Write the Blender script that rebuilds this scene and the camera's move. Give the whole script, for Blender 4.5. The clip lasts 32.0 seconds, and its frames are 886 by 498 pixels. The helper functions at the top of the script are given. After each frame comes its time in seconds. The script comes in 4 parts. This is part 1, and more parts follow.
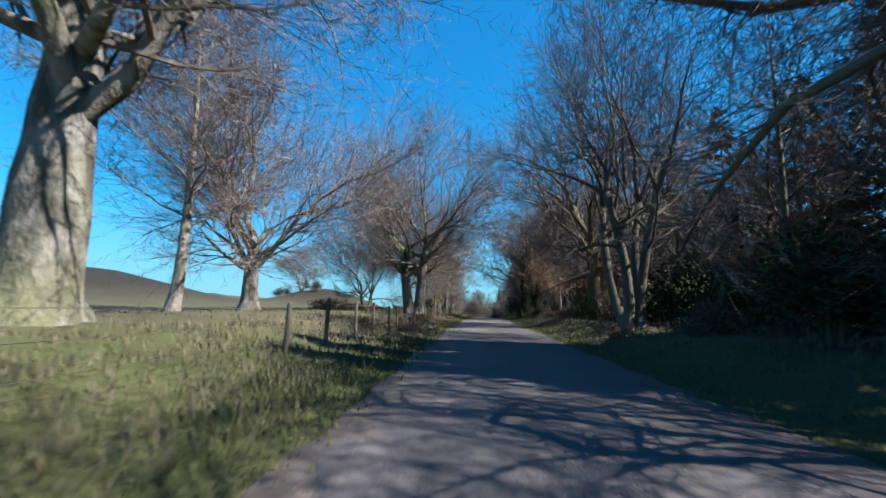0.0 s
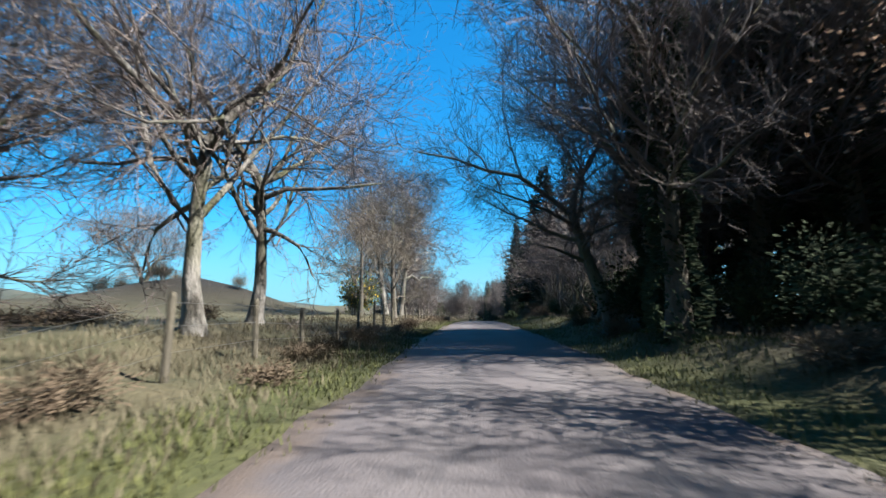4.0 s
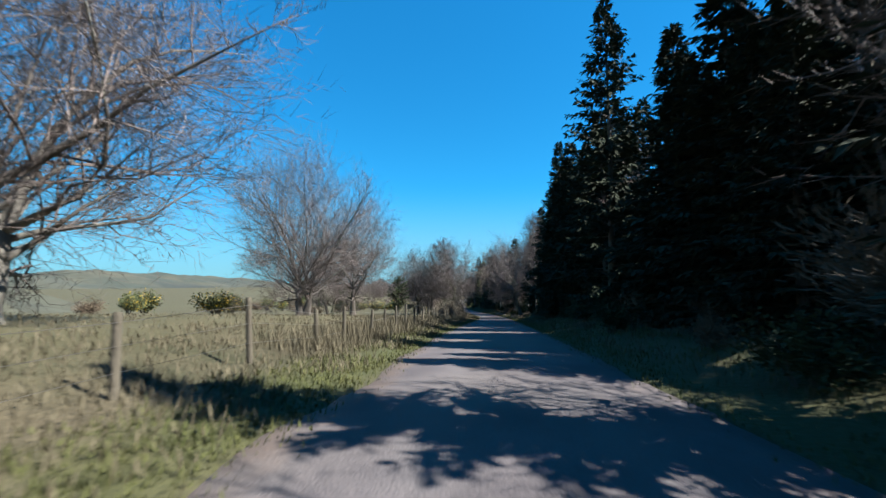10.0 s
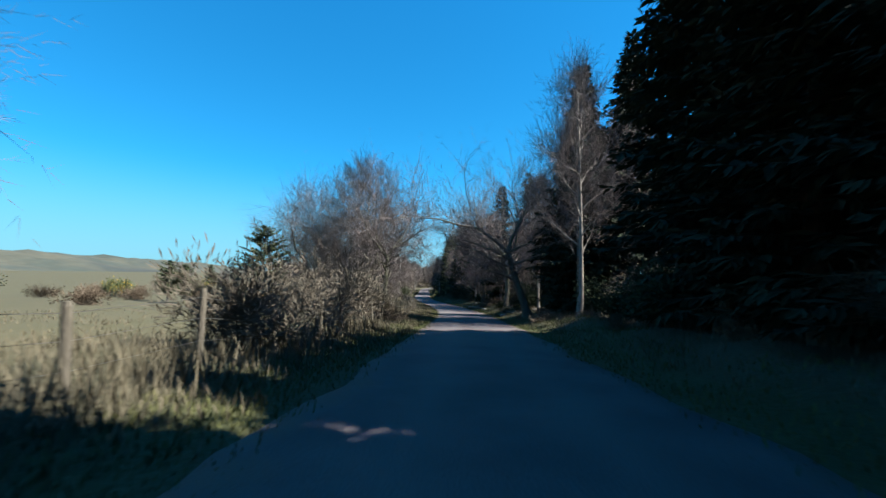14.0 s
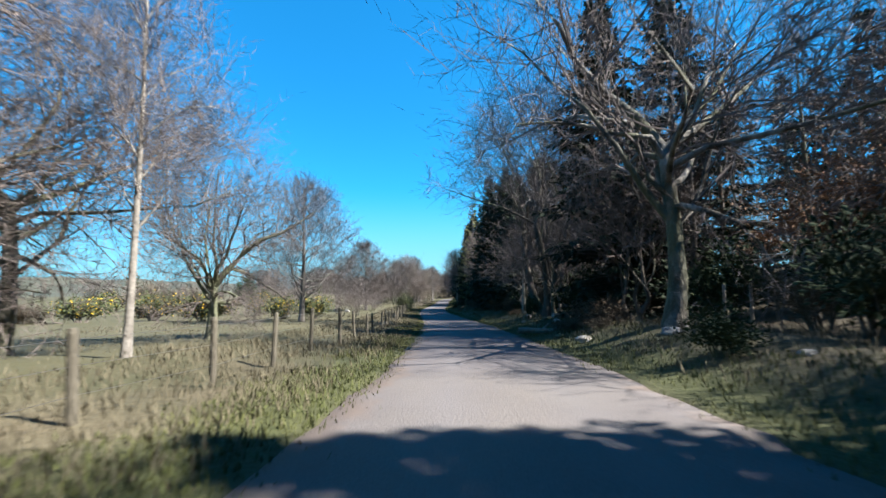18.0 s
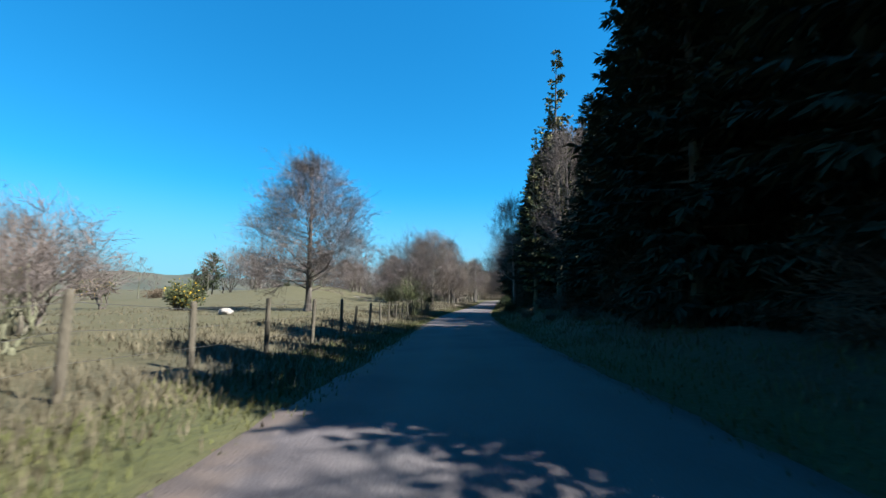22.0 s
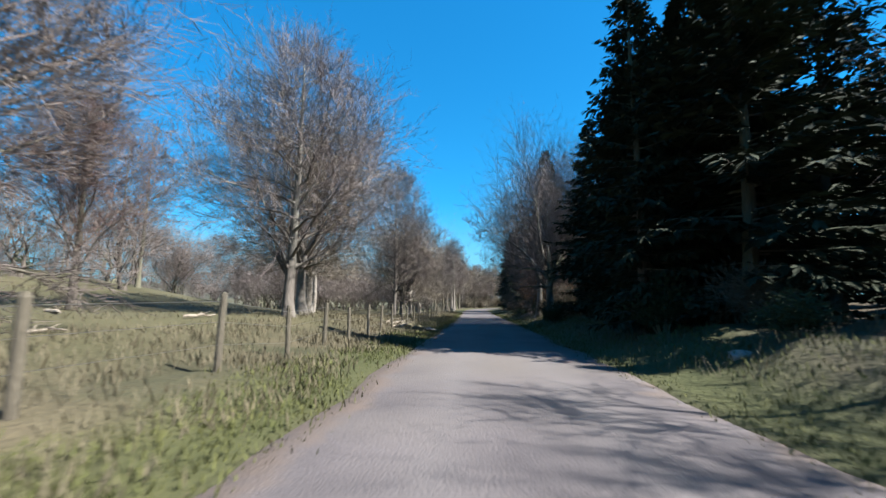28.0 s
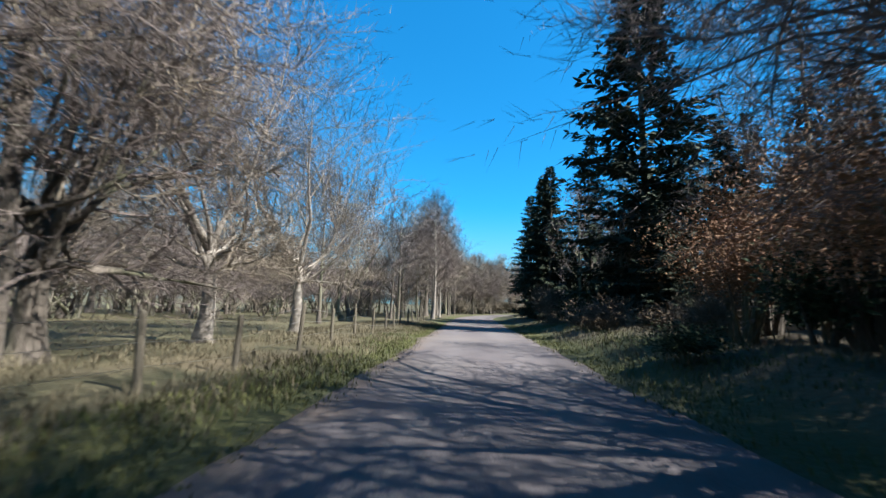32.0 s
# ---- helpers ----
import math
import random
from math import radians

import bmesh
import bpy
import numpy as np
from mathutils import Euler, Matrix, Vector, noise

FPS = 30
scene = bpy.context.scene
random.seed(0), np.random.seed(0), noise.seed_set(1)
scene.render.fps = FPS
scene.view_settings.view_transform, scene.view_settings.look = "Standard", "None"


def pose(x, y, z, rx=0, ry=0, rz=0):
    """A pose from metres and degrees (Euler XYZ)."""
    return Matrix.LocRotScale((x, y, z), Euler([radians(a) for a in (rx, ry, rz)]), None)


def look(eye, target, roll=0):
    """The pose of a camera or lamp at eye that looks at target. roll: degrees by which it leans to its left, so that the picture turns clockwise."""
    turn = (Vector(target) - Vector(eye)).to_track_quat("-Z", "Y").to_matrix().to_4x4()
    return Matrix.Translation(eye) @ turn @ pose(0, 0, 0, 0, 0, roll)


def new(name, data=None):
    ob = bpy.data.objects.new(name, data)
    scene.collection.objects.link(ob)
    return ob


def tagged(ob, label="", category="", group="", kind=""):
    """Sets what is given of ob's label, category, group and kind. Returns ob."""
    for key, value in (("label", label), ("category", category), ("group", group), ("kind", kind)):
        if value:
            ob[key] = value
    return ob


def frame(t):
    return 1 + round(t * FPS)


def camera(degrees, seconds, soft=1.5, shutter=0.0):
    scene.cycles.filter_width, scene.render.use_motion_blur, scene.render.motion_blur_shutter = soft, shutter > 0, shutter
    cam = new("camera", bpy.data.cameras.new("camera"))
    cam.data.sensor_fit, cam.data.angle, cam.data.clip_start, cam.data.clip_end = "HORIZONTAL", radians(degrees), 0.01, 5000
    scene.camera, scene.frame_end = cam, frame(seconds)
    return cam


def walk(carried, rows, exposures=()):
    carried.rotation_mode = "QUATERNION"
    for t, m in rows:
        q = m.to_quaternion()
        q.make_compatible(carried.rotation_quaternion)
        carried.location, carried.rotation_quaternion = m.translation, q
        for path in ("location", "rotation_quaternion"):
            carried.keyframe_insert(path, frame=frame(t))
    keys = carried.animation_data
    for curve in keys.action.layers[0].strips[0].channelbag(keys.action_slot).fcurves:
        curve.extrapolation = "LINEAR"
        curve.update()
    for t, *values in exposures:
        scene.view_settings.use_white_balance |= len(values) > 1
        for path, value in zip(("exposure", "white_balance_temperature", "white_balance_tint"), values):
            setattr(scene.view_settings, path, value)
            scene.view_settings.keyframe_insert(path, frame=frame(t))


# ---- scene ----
cam = camera(93.0, 32.0, soft=1.5, shutter=0.2)
PATH = [
    (0.0, -0.013, -0.060, 1.249, 97.89, -1.11, 4.14),
    (0.5, 0.016, 4.672, 1.284, 98.31, -1.43, 3.94),
    (1.0, 0.065, 9.394, 1.315, 98.46, -0.96, 3.69),
    (1.5, 0.125, 14.118, 1.327, 98.35, -1.19, 3.49),
    (2.0, 0.195, 18.839, 1.331, 98.46, -1.43, 3.19),
    (2.5, 0.272, 23.548, 1.321, 97.36, -1.24, 2.96),
    (3.0, 0.371, 28.240, 1.309, 97.67, -0.51, 2.83),
    (3.5, 0.498, 32.915, 1.302, 96.98, 0.15, 2.65),
    (4.0, 0.635, 37.585, 1.294, 97.31, 0.60, 2.29),
    (4.5, 0.759, 42.260, 1.281, 96.46, 0.45, 2.06),
    (5.0, 0.872, 46.943, 1.259, 96.49, 0.25, 2.11),
    (5.5, 0.980, 51.632, 1.222, 96.80, 0.11, 2.31),
    (6.0, 1.090, 56.327, 1.166, 97.11, 0.05, 2.58),
    (6.5, 1.211, 61.030, 1.093, 97.26, 0.05, 2.81),
    (7.0, 1.355, 65.746, 1.005, 96.98, 0.06, 2.84),
    (7.5, 1.516, 70.466, 0.902, 96.73, 0.03, 2.56),
    (8.0, 1.689, 75.187, 0.790, 96.44, 0.04, 2.29),
    (8.5, 1.903, 79.906, 0.663, 96.07, -0.18, 2.01),
    (9.0, 2.138, 84.616, 0.513, 96.10, -0.04, 1.70),
    (9.5, 2.372, 89.322, 0.350, 94.91, -0.42, 1.33),
    (10.0, 2.639, 94.034, 0.170, 94.91, -0.34, 0.73),
    (10.5, 2.948, 98.733, -0.041, 94.88, -0.48, -0.24),
    (11.0, 3.306, 103.423, -0.279, 94.39, -0.90, -1.21),
    (11.5, 3.720, 108.097, -0.520, 94.36, -1.48, -2.01),
    (12.0, 4.174, 112.745, -0.768, 94.35, -1.54, -2.79),
    (12.5, 4.671, 117.370, -1.031, 93.79, -1.42, -3.42),
    (13.0, 5.192, 121.992, -1.307, 93.83, -1.90, -3.44),
    (13.5, 5.738, 126.633, -1.594, 93.66, -1.71, -3.43),
    (14.0, 6.296, 131.291, -1.892, 93.54, -1.29, -3.28),
    (14.5, 6.858, 135.959, -2.198, 93.55, -0.73, -3.06),
    (15.0, 7.412, 140.631, -2.508, 93.79, -0.15, -2.80),
    (15.5, 7.944, 145.306, -2.815, 94.29, 0.31, -2.50),
    (16.0, 8.433, 149.984, -3.113, 94.96, 0.48, -2.15),
    (16.5, 8.869, 154.667, -3.398, 94.07, 0.46, -1.83),
    (17.0, 9.240, 159.357, -3.659, 94.91, 0.49, -1.23),
    (17.5, 9.542, 164.061, -3.903, 94.86, 0.69, -0.51),
    (18.0, 9.786, 168.782, -4.142, 95.24, 0.80, 0.28),
    (18.5, 9.986, 173.511, -4.397, 94.16, 0.69, 0.96),
    (19.0, 10.142, 178.245, -4.658, 94.29, 0.10, 1.79),
    (19.5, 10.236, 182.965, -4.933, 95.05, -0.08, 2.50),
    (20.0, 10.285, 187.668, -5.184, 94.41, -0.64, 3.29),
    (20.5, 10.289, 192.377, -5.407, 95.52, -0.52, 4.09),
    (21.0, 10.240, 197.076, -5.606, 95.14, -0.71, 4.88),
    (21.5, 10.105, 201.754, -5.792, 95.41, -0.67, 5.74),
    (22.0, 9.881, 206.410, -5.967, 95.63, -0.65, 6.52),
    (22.5, 9.569, 211.046, -6.131, 95.89, -0.60, 7.18),
    (23.0, 9.184, 215.679, -6.287, 96.04, -0.41, 7.65),
    (23.5, 8.764, 220.328, -6.438, 95.98, 0.02, 7.95),
    (24.0, 8.342, 225.012, -6.583, 95.81, -0.70, 7.68),
    (24.5, 7.946, 229.721, -6.707, 95.68, -0.00, 7.24),
    (25.0, 7.598, 234.425, -6.808, 96.14, 0.77, 6.47),
    (25.5, 7.324, 239.117, -6.889, 96.31, 0.71, 5.27),
    (26.0, 7.122, 243.814, -6.999, 96.41, 0.59, 4.53),
    (26.5, 6.992, 248.513, -7.112, 96.43, 0.42, 4.05),
    (27.0, 6.930, 253.215, -7.218, 96.41, 0.21, 3.69),
    (27.5, 6.927, 257.923, -7.316, 96.47, -0.11, 3.37),
    (28.0, 6.974, 262.638, -7.409, 96.85, -0.60, 2.98),
    (28.5, 7.076, 267.364, -7.492, 96.88, -0.73, 2.49),
    (29.0, 7.196, 272.092, -7.569, 96.48, -1.14, 2.17),
    (29.5, 7.326, 276.808, -7.629, 96.48, -0.78, 1.95),
    (30.0, 7.468, 281.502, -7.695, 96.20, -0.39, 2.07),
    (30.5, 7.618, 286.187, -7.779, 96.94, -0.74, 2.41),
    (31.0, 7.778, 290.845, -7.856, 96.22, -0.87, 2.68),
    (31.5, 7.929, 295.482, -7.919, 96.59, -0.95, 3.00),
    (32.0, 8.086, 300.123, -7.981, 97.52, -1.63, 2.88),
]
walk(cam, [(r[0], pose(*r[1:])) for r in PATH], exposures=[(0.0, 2.05, 6250, 10), (4.0, 2.2, 6250, 10), (8.0, 1.95, 6250, 10), (13.0, 1.95, 6250, 10), (17.0, 2.35, 6250, 10), (18.5, 2.35, 6250, 10), (21.0, 2.25, 6250, 10), (22.0, 2.0, 6250, 10), (23.0, 2.05, 6250, 10), (28.0, 2.1, 6250, 10), (30.0, 2.25, 6250, 10), (32.0, 2.2, 6250, 10)])

# ---- light ----
SUN_EL, SUN_AZ = 48.0, 104.0          # degrees above the horizon; clockwise from +y
world = bpy.data.worlds.new("sky")
scene.world = world
world.use_nodes = True
wn = world.node_tree
for n in list(wn.nodes):
    wn.nodes.remove(n)
sky = wn.nodes.new("ShaderNodeTexSky")
sky.sky_type, sky.sun_disc = "NISHITA", False
sky.sun_elevation, sky.sun_rotation = radians(SUN_EL), radians(SUN_AZ)
sky.air_density, sky.dust_density, sky.ozone_density = 1.0, 0.0, 5.0
hsv = wn.nodes.new("ShaderNodeHueSaturation")
hsv.inputs["Saturation"].default_value = 1.25
even = wn.nodes.new("ShaderNodeGamma")
even.inputs["Gamma"].default_value = 0.72
tint = wn.nodes.new("ShaderNodeMix")
tint.data_type, tint.blend_type = "RGBA", "MULTIPLY"
tint.inputs["Factor"].default_value = 1.0
tint.inputs["B"].default_value = (0.30, 1.32, 1.62, 1)
bg = wn.nodes.new("ShaderNodeBackground")
bg.inputs["Strength"].default_value = 0.05
wo = wn.nodes.new("ShaderNodeOutputWorld")
wn.links.new(sky.outputs[0], hsv.inputs["Color"])
wn.links.new(hsv.outputs[0], even.inputs["Color"])
wn.links.new(even.outputs[0], tint.inputs["A"])
# pale haze low over the horizon, all the way round
place = wn.nodes.new("ShaderNodeTexCoord")
split = wn.nodes.new("ShaderNodeSeparateXYZ")
low = wn.nodes.new("ShaderNodeMapRange")
low.interpolation_type = "SMOOTHSTEP"
for socket, value in (("From Min", 0.0), ("From Max", 0.24), ("To Min", 0.75), ("To Max", 0.0)):
    low.inputs[socket].default_value = value
haze = wn.nodes.new("ShaderNodeMix")
haze.data_type = "RGBA"
haze.inputs["B"].default_value = (1.7, 3.0, 4.0, 1)
wn.links.new(place.outputs["Generated"], split.inputs[0])
wn.links.new(split.outputs["Z"], low.inputs["Value"])
wn.links.new(low.outputs[0], haze.inputs["Factor"])
wn.links.new(tint.outputs["Result"], haze.inputs["A"])
wn.links.new(haze.outputs["Result"], bg.inputs["Color"])
wn.links.new(bg.outputs[0], wo.inputs["Surface"])
sun = new("sun", bpy.data.lights.new("sun", "SUN"))
sun.data.energy, sun.data.angle, sun.data.color = 5.0, radians(0.55), (1.0, 0.94, 0.86)
sa, se = radians(SUN_AZ), radians(SUN_EL)
sun.matrix_world = look((40 * math.sin(sa) * math.cos(se), 40 * math.cos(sa) * math.cos(se), 40 * math.sin(se)), (0, 0, 0))


# ---- materials ----
def mat(name, col, col2=None, scale=4.0, rough=0.9, bump=0.3, fine=30.0, third=None, spread=0.5, metal=0.0, rand=0.0, stretch=1.0):
    """Two or three colours mixed by noise at two scales, with a fine relief."""
    m = bpy.data.materials.new(name)
    m.use_nodes = True
    nt = m.node_tree
    b = nt.nodes["Principled BSDF"]
    b.inputs["Roughness"].default_value, b.inputs["Metallic"].default_value = rough, metal
    b.inputs["Specular IOR Level"].default_value = 0.25
    tc = nt.nodes.new("ShaderNodeNewGeometry")
    where = tc.outputs["Position"]
    if stretch != 1.0:
        vm = nt.nodes.new("ShaderNodeVectorMath")
        vm.operation = "MULTIPLY"
        nt.links.new(where, vm.inputs[0])
        vm.inputs[1].default_value = (1, 1, stretch)
        where = vm.outputs[0]

    def noise_node(s, detail=5):
        n = nt.nodes.new("ShaderNodeTexNoise")
        n.inputs["Scale"].default_value, n.inputs["Detail"].default_value = s, detail
        nt.links.new(where, n.inputs["Vector"])
        return n

    def ramp(src, lo, hi):
        r = nt.nodes.new("ShaderNodeMapRange")
        r.inputs["From Min"].default_value, r.inputs["From Max"].default_value = lo, hi
        nt.links.new(src, r.inputs["Value"])
        return r.outputs[0]

    def mix(fac, a, c):
        x = nt.nodes.new("ShaderNodeMix")
        x.data_type = "RGBA"
        nt.links.new(fac, x.inputs["Factor"])
        for sock, v in ((x.inputs["A"], a), (x.inputs["B"], c)):
            if isinstance(v, tuple):
                sock.default_value = (*v, 1)
            else:
                nt.links.new(v, sock)
        return x.outputs["Result"]

    col2 = col2 or tuple(0.7 * c for c in col)
    n1, n2 = noise_node(scale), noise_node(fine, 3)
    out = mix(ramp(n1.outputs[0], 0.5 - spread / 2, 0.5 + spread / 2), col, col2)
    if third:
        n3 = noise_node(scale * 0.23)
        out = mix(ramp(n3.outputs[0], 0.48, 0.66), out, third)
    v = nt.nodes.new("ShaderNodeHueSaturation")
    nt.links.new(out, v.inputs["Color"])
    add = nt.nodes.new("ShaderNodeMath")
    add.operation = "MULTIPLY_ADD"
    nt.links.new(n2.outputs[0], add.inputs[0])
    add.inputs[1].default_value, add.inputs[2].default_value = 0.7, 0.65
    last = add.outputs[0]
    if rand:
        oi = nt.nodes.new("ShaderNodeNewGeometry")
        a2 = nt.nodes.new("ShaderNodeMath")
        a2.operation = "MULTIPLY_ADD"
        nt.links.new(oi.outputs["Random Per Island"], a2.inputs[0])
        a2.inputs[1].default_value = rand
        nt.links.new(last, a2.inputs[2])
        last = a2.outputs[0]
    nt.links.new(last, v.inputs["Value"])
    nt.links.new(v.outputs[0], b.inputs["Base Color"])
    if bump:
        bp = nt.nodes.new("ShaderNodeBump")
        bp.inputs["Strength"].default_value, bp.inputs["Distance"].default_value = bump, 0.05
        nt.links.new(n2.outputs[0], bp.inputs["Height"])
        nt.links.new(bp.outputs[0], b.inputs["Normal"])
    return m


M_BARK = mat("grey_bark", (0.118, 0.105, 0.091), (0.065, 0.057, 0.049), 2.2, fine=18, bump=0.8, third=(0.174, 0.170, 0.144), stretch=0.22)
M_OAK = mat("brown_bark", (0.102, 0.089, 0.074), (0.056, 0.048, 0.039), 3.0, fine=22, bump=0.9, third=(0.111, 0.115, 0.070), stretch=0.22)
M_OLD = mat("old_mottled_bark", (0.190, 0.178, 0.158), (0.052, 0.047, 0.038), 2.4, fine=14, bump=1.0, third=(0.088, 0.090, 0.050), spread=0.2, stretch=0.45)
M_BIRCH = mat("pale_birch_bark", (0.225, 0.208, 0.180), (0.105, 0.092, 0.078), 5.0, fine=14, bump=0.4)
M_MOSS = mat("mossy_bark", (0.100, 0.095, 0.040), (0.080, 0.065, 0.050), 3.0, fine=20, bump=0.9, stretch=0.22)
M_TWIG = mat("twigs", (0.119, 0.100, 0.090), (0.082, 0.068, 0.062), 0.6, bump=0, rand=0.3)
M_TWIG_TAN = mat("budding_twigs", (0.144, 0.121, 0.091), (0.098, 0.084, 0.065), 0.6, bump=0, rand=0.3)
M_TWIG_RED = mat("reddish_twigs", (0.122, 0.086, 0.074), (0.086, 0.061, 0.054), 0.6, bump=0, rand=0.3)
M_SPRUCE = mat("spruce_needles", (0.013, 0.019, 0.011), (0.019, 0.027, 0.013), 1.2, bump=0, rand=0.35)
M_PINE = mat("pine_needles", (0.029, 0.040, 0.017), (0.046, 0.055, 0.023), 1.2, bump=0, rand=0.35)
M_LARCH = mat("larch_needles", (0.072, 0.078, 0.029), (0.098, 0.091, 0.039), 1.2, bump=0, rand=0.35)
M_BEECHLEAF = mat("dry_beech_leaves", (0.144, 0.077, 0.042), (0.188, 0.116, 0.066), 1.2, bump=0, rand=0.4)
M_IVY = mat("ivy_leaves", (0.015, 0.024, 0.010), (0.025, 0.035, 0.014), 2.0, rough=0.95, bump=0, rand=0.35)
M_GORSE = mat("gorse_needles", (0.033, 0.042, 0.016), (0.052, 0.058, 0.023), 2.0, bump=0, rand=0.35)
M_FLOWER = mat("gorse_flowers", (0.434, 0.294, 0.021), (0.350, 0.231, 0.021), 2.0, bump=0, rand=0.2)
M_HEDGE = mat("hedge_twigs", (0.054, 0.047, 0.034), (0.082, 0.069, 0.050), 1.0, bump=0, rand=0.35)
M_BRACKEN = mat("dead_bracken", (0.053, 0.037, 0.024), (0.077, 0.060, 0.039), 1.0, bump=0, rand=0.35)
M_GRASS = mat("green_grass", (0.039, 0.048, 0.014), (0.065, 0.065, 0.023), 0.8, bump=0, rand=0.4)
M_DRY = mat("dry_grass", (0.084, 0.073, 0.047), (0.056, 0.049, 0.030), 0.7, bump=0, rand=0.4)
M_POST = mat("weathered_post", (0.105, 0.094, 0.069), (0.061, 0.053, 0.041), 6, fine=40, bump=0.6, stretch=0.22)
M_WIRE = mat("fence_wire", (0.210, 0.210, 0.203), None, 8, rough=0.5, bump=0, metal=0.7)
M_STONE = mat("pale_stone", (0.252, 0.240, 0.216), (0.168, 0.156, 0.138), 4, fine=25, bump=0.7)
M_LOG = mat("pale_dead_wood", (0.252, 0.222, 0.180), (0.150, 0.126, 0.096), 5, fine=30, bump=0.7, stretch=0.22)
M_TANK = mat("dark_metal", (0.030, 0.030, 0.033), (0.048, 0.045, 0.042), 3, rough=0.6, metal=0.2, bump=0.1)
M_ROAD = mat("worn_asphalt", (0.083, 0.074, 0.075), (0.058, 0.052, 0.054), 0.55, rough=0.85, bump=0.35, fine=34, third=(0.096, 0.085, 0.077), spread=0.22)
M_HILL = mat("far_hill", (0.034, 0.041, 0.031), (0.054, 0.054, 0.037), 0.012, bump=0, fine=0.05, third=(0.020, 0.025, 0.024), spread=0.3)


def ground_material():
    """Grass, dry tussocks, leaf litter and pasture, by the zone of the ground."""
    m = mat("ground", (0.053, 0.046, 0.026), (0.027, 0.029, 0.013), 1.1, bump=1.0, fine=9, third=(0.071, 0.058, 0.035))
    nt = m.node_tree
    b = nt.nodes["Principled BSDF"]
    src = b.inputs["Base Color"].links[0].from_socket
    tc = nt.nodes.new("ShaderNodeNewGeometry")
    nz = nt.nodes.new("ShaderNodeTexNoise")
    nz.inputs["Scale"].default_value, nz.inputs["Detail"].default_value = 0.9, 6
    nt.links.new(tc.outputs["Position"], nz.inputs["Vector"])
    for zone, c1, c2 in (("litter", (0.026, 0.018, 0.012), (0.040, 0.033, 0.016)), ("pasture", (0.045, 0.046, 0.019), (0.066, 0.057, 0.030)), ("lush", (0.026, 0.034, 0.009), (0.045, 0.049, 0.014)), ("heath", (0.007, 0.006, 0.005), (0.014, 0.012, 0.007))):
        at = nt.nodes.new("ShaderNodeAttribute")
        at.attribute_name = zone
        inner, outer = nt.nodes.new("ShaderNodeMix"), nt.nodes.new("ShaderNodeMix")
        inner.data_type = outer.data_type = "RGBA"
        inner.inputs["A"].default_value, inner.inputs["B"].default_value = (*c1, 1), (*c2, 1)
        nt.links.new(nz.outputs[0], inner.inputs["Factor"])
        nt.links.new(at.outputs["Fac"], outer.inputs["Factor"])
        nt.links.new(src, outer.inputs["A"])
        nt.links.new(inner.outputs["Result"], outer.inputs["B"])
        src = outer.outputs["Result"]
    nt.links.new(src, b.inputs["Base Color"])
    return m


M_GROUND = ground_material()


def edge_grit():
    """Washed-out grit and dirt along the lane's edges, and old patches."""
    nt = M_ROAD.node_tree
    b = nt.nodes["Principled BSDF"]
    src = b.inputs["Base Color"].links[0].from_socket
    at = nt.nodes.new("ShaderNodeAttribute")
    at.attribute_name = "edge"
    tc = nt.nodes.new("ShaderNodeNewGeometry")
    nz = nt.nodes.new("ShaderNodeTexNoise")
    nz.inputs["Scale"].default_value, nz.inputs["Detail"].default_value = 1.4, 6
    nt.links.new(tc.outputs["Position"], nz.inputs["Vector"])
    ad = nt.nodes.new("ShaderNodeMath")
    ad.operation = "ADD"
    nt.links.new(at.outputs["Fac"], ad.inputs[0])
    nt.links.new(nz.outputs[0], ad.inputs[1])
    mr = nt.nodes.new("ShaderNodeMapRange")
    mr.inputs["From Min"].default_value, mr.inputs["From Max"].default_value = 0.95, 1.25
    nt.links.new(ad.outputs[0], mr.inputs["Value"])
    mx = nt.nodes.new("ShaderNodeMix")
    mx.data_type = "RGBA"
    nt.links.new(mr.outputs[0], mx.inputs["Factor"])
    nt.links.new(src, mx.inputs["A"])
    mx.inputs["B"].default_value = (0.088, 0.069, 0.058, 1)
    tr = nt.nodes.new("ShaderNodeAttribute")
    tr.attribute_name = "track"
    n2 = nt.nodes.new("ShaderNodeTexNoise")
    n2.inputs["Scale"].default_value, n2.inputs["Detail"].default_value = 0.35, 4
    nt.links.new(tc.outputs["Position"], n2.inputs["Vector"])
    mu = nt.nodes.new("ShaderNodeMath")
    mu.operation = "MULTIPLY"
    nt.links.new(tr.outputs["Fac"], mu.inputs[0])
    nt.links.new(n2.outputs[0], mu.inputs[1])
    worn = nt.nodes.new("ShaderNodeMix")
    worn.data_type = "RGBA"
    nt.links.new(mu.outputs[0], worn.inputs["Factor"])
    nt.links.new(mx.outputs["Result"], worn.inputs["A"])
    worn.inputs["B"].default_value = (0.100, 0.092, 0.091, 1)
    nt.links.new(worn.outputs["Result"], b.inputs["Base Color"])


edge_grit()

